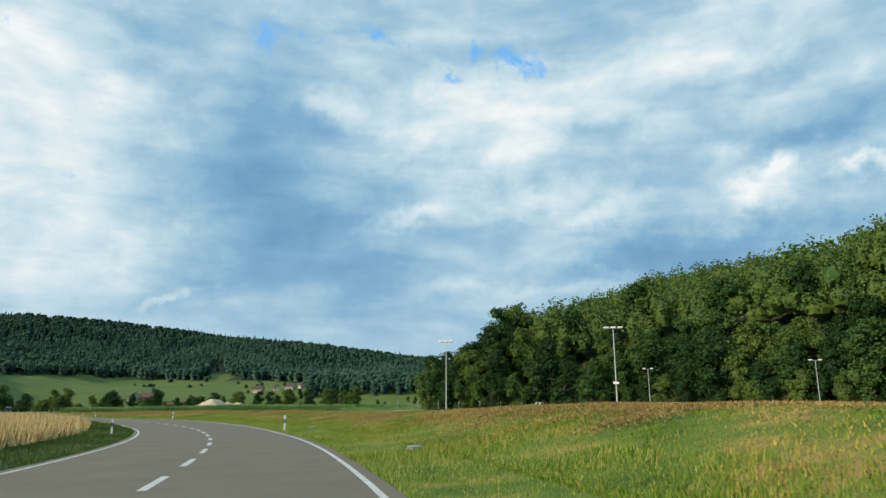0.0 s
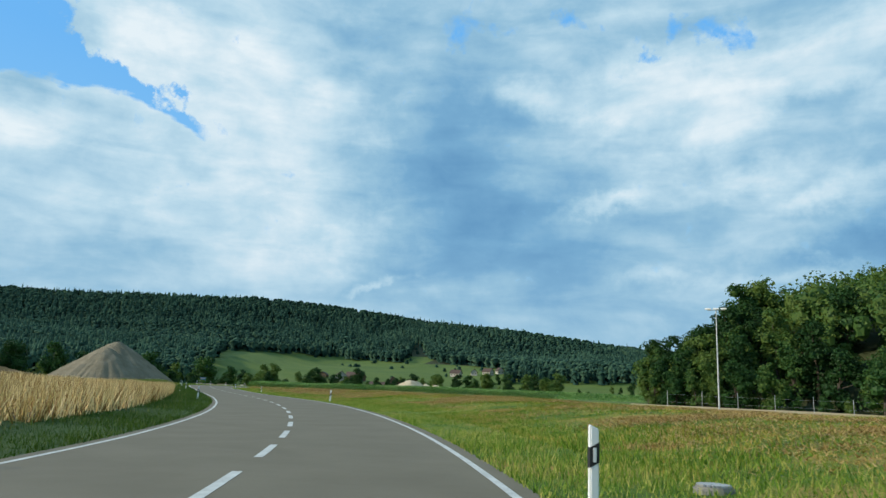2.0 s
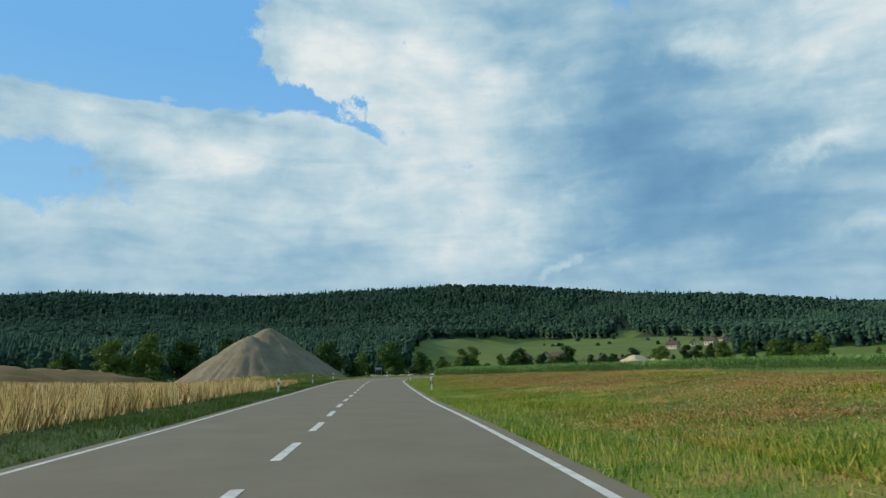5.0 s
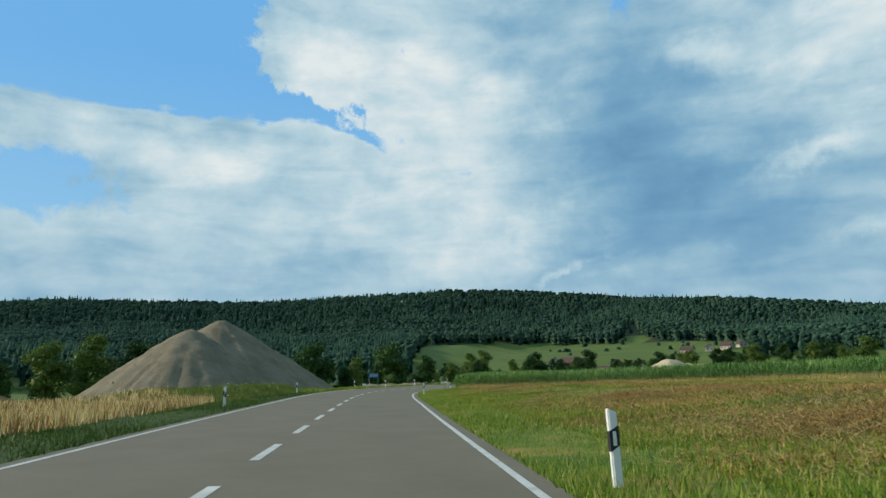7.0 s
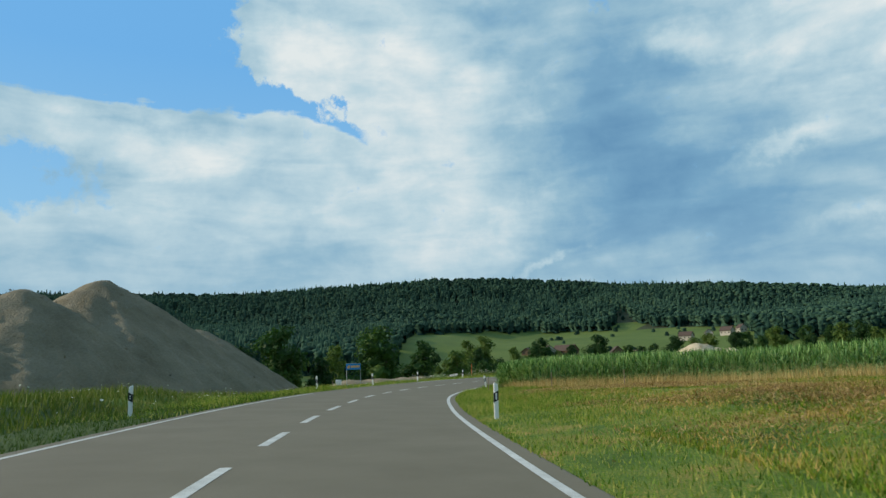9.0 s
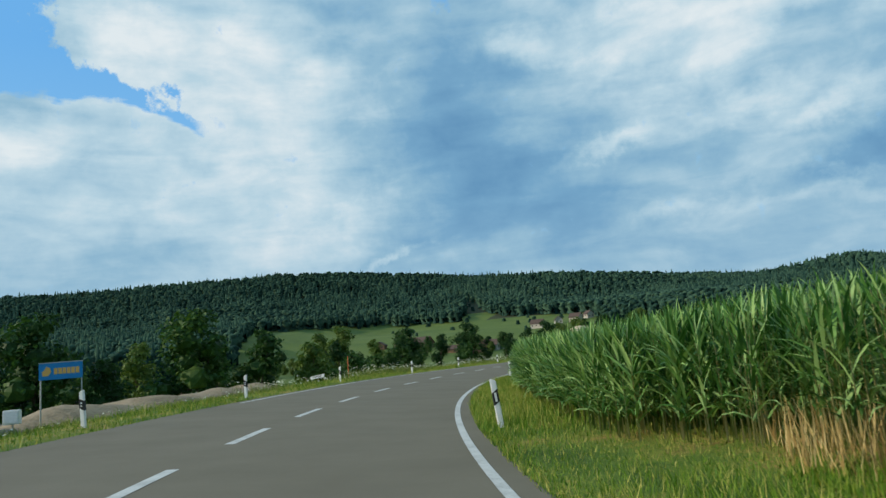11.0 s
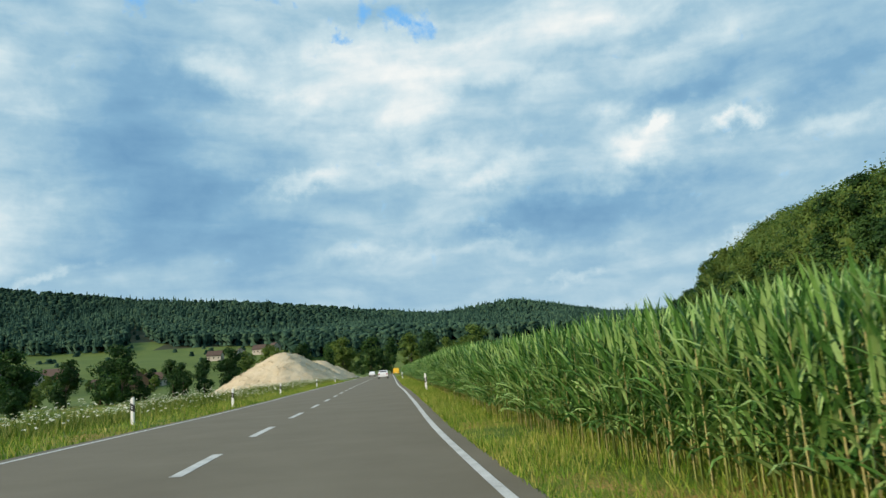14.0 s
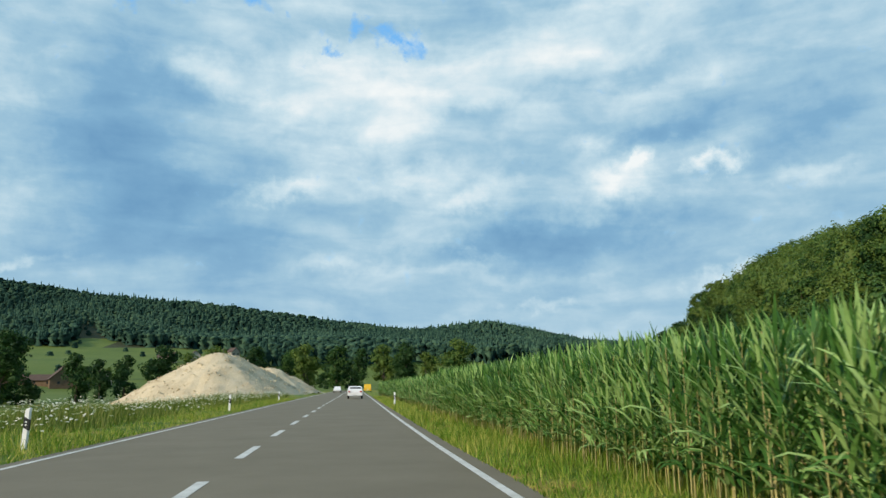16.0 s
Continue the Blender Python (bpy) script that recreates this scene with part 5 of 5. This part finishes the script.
def house(x, y, turn, w, l, h, rh, wall, label, windows=3):
    t = thing("farm_house" if wall is RENDER_WALL else "barn", label, "house" if wall is RENDER_WALL else "barn", "buildings of the hamlet")
    bm = slab([(-w / 2, -2), (w / 2, -2), (w / 2, h), (0, h + rh), (-w / 2, h)], l)
    part("wall", bm, wall, t)
    for k in (-1, 1):
        e = 0.9
        d = Vector((w / 2 + e, 0, -rh * (w / 2 + e) / (w / 2)))
        bm = box_bm((d.length, l + 1.6, 0.22), (0, 0, 0), 0.02)
        a = math.atan2(rh, w / 2)
        bmesh.ops.transform(bm, verts=bm.verts[:], matrix=Matrix.Translation((k * d.x / 2, 0, h + rh + d.z / 2 + 0.12)) @ Matrix.Rotation(k * a, 4, "Y"))
        part("roof", bm, ROOF, t, "brown tiled roof slope")
    for k in range(windows):
        yy = -l / 2 + (k + 0.5) * l / windows
        for sx in (-1, 1):
            part("window", box_bm((0.12, 1.2, 1.4), (sx * (w / 2 + 0.02), yy, h * 0.5), 0.02), PANE, t)
    for k in range(2):
        part("window", box_bm((1.2, 0.12, 1.4), (-w / 4 + k * w / 2, -l / 2 - 0.02, h * 0.5), 0.02), PANE, t)
    t.location, t.rotation_euler = (x, y, float(land([x], [y])[0])), (0, 0, turn)


def off(az, dist):
    return -65 - math.sin(radians(az)) * dist, 124 + math.cos(radians(az)) * dist


for az, dist, turn, w, l, h, rh, wall, text in [
        (23.6, 690, 0.5, 13, 18, 5, 5, RENDER_WALL, "white rendered farm house with a wide brown roof"), (22.3, 705, 1.3, 12, 22, 4, 5, BARN, "long dark wooden barn with a brown roof"), (25.2, 700, 0.2, 9, 12, 3.5, 3, BARN, "low wooden shed beside the farm"),
        (18.6, 640, 0.4, 17, 26, 5, 8, BARN, "big wooden barn with a steep brown roof"), (17.2, 655, 1.2, 11, 16, 4, 4.5, RENDER_WALL, "pale farm house beside the big barn"), (19.8, 648, 1.5, 10, 22, 3.2, 3, BARN, "long low shed with a brown roof"),
        (13.2, 812, 1.4, 9, 13, 5, 4, RENDER_WALL, "white house among meadows on the slope"), (11.6, 830, 0.3, 8, 10, 4.5, 3.5, RENDER_WALL, "small white house on the slope"), (10.3, 825, 1.2, 9, 12, 5, 4, RENDER_WALL, "white house with brown roof on the slope"), (9.3, 842, 0.6, 8, 10, 4.5, 3.5, RENDER_WALL, "small pale house at the hamlet's end")]:
    house(*off(az, dist), turn, w, l, h, rh, wall, text)

# ---- vehicles far ahead ----
CAR_WHITE = surface("white_car_paint", [(0.66, 0.66, 0.66), (0.74, 0.74, 0.74)], scale=1, rough=0.25, bump=0, spec=0.5)
YELLOW = surface("yellow_machine_paint", [(0.70, 0.42, 0.03), (0.78, 0.50, 0.05)], scale=2, rough=0.45, bump=0.05)
TYRE = surface("tyre_rubber", [(0.015, 0.015, 0.016), (0.03, 0.03, 0.03)], scale=8, rough=0.85, bump=0.2)
TAIL = surface("red_lamp", [(0.30, 0.01, 0.01), (0.42, 0.02, 0.02)], scale=8, rough=0.2, bump=0)


def vehicle(name, label, paint, s, lat, profile, wide, long_glass, wheel_r, turn=0.0):
    t = thing(name, label, "car" if name == "car" else "van")
    bm = bmesh.new()
    f = bm.faces.new([bm.verts.new((-wide / 2, y, z)) for y, z in profile])
    out = bmesh.ops.extrude_face_region(bm, geom=[f])
    bmesh.ops.translate(bm, verts=[g for g in out["geom"] if isinstance(g, bmesh.types.BMVert)], vec=(wide, 0, 0))
    bmesh.ops.recalc_face_normals(bm, faces=bm.faces[:])
    for v in bm.verts:
        if v.co.z > 0.95:
            v.co.x *= 1 - 0.13 * min(1, (v.co.z - 0.95) / 0.5)
    bmesh.ops.bevel(bm, geom=bm.edges[:], offset=0.05, segments=2, affect="EDGES")
    part("body", bm, paint, t)
    y0, y1, top = profile[0][0], profile[1][0], max(z for _, z in profile)
    part("rear_window", box_bm((wide * 0.72, 0.05, top * 0.27), (0, y0 + long_glass, top * 0.79), 0.02, turn=Matrix.Rotation(radians(-18), 4, "X")), PANE, t, "dark rear window")
    for k in (-1, 1):
        part("side_window", box_bm((0.05, 1.9, top * 0.23), (k * wide * 0.445, 0.1, top * 0.79), 0.02), PANE, t, "dark side windows")
        part("tail_lamp", box_bm((0.26, 0.06, 0.16), (k * wide * 0.39, y0 - 0.005, 0.82), 0.02), TAIL, t, "red tail lamp")
        for yy in (y0 + 0.85, y1 - 0.85):
            w = part("wheel", rod_bm((k * wide * 0.5 - k * 0.18, yy, wheel_r), (k * wide * 0.5 + k * 0.01, yy, wheel_r), wheel_r, sides=18), TYRE, t)
            part("rim", rod_bm((k * wide * 0.5, yy, wheel_r), (k * (wide * 0.5 + 0.025), yy, wheel_r), wheel_r * 0.6, sides=14), STEEL, w, "silver rim")
    part("number_plate", box_bm((0.5, 0.03, 0.11), (0, y0 - 0.02, 0.62), 0.005), REFLECT, t, "blank pale plate")
    p = station(s, lat)
    t.location = (p[0], p[1], float(road_z(s, lat)) + 0.01)
    tt = np.array((np.interp(s, ST, RT[:, 0]), np.interp(s, ST, RT[:, 1])))
    t.rotation_euler = (0, 0, math.atan2(-tt[0], tt[1]) + turn)


CAR = [(-2.15, 0.35), (2.1, 0.35), (2.15, 0.7), (1.2, 0.92), (0.45, 1.42), (-1.2, 1.46), (-2.05, 1.0)]
VAN = [(-2.3, 0.4), (2.3, 0.4), (2.35, 0.9), (1.9, 1.15), (1.35, 1.95), (-2.2, 2.0), (-2.3, 1.2)]
vehicle("car", "white hatchback on the road far ahead", CAR_WHITE, 412, 2.4, CAR, 1.76, 0.42, 0.31)
vehicle("car", "white car coming the other way", CAR_WHITE, 500, -2.0, CAR, 1.76, 0.42, 0.31, math.pi)
vehicle("van", "yellow van standing at the road's edge far ahead", YELLOW, 505, 5.4, VAN, 1.9, 0.12, 0.34)
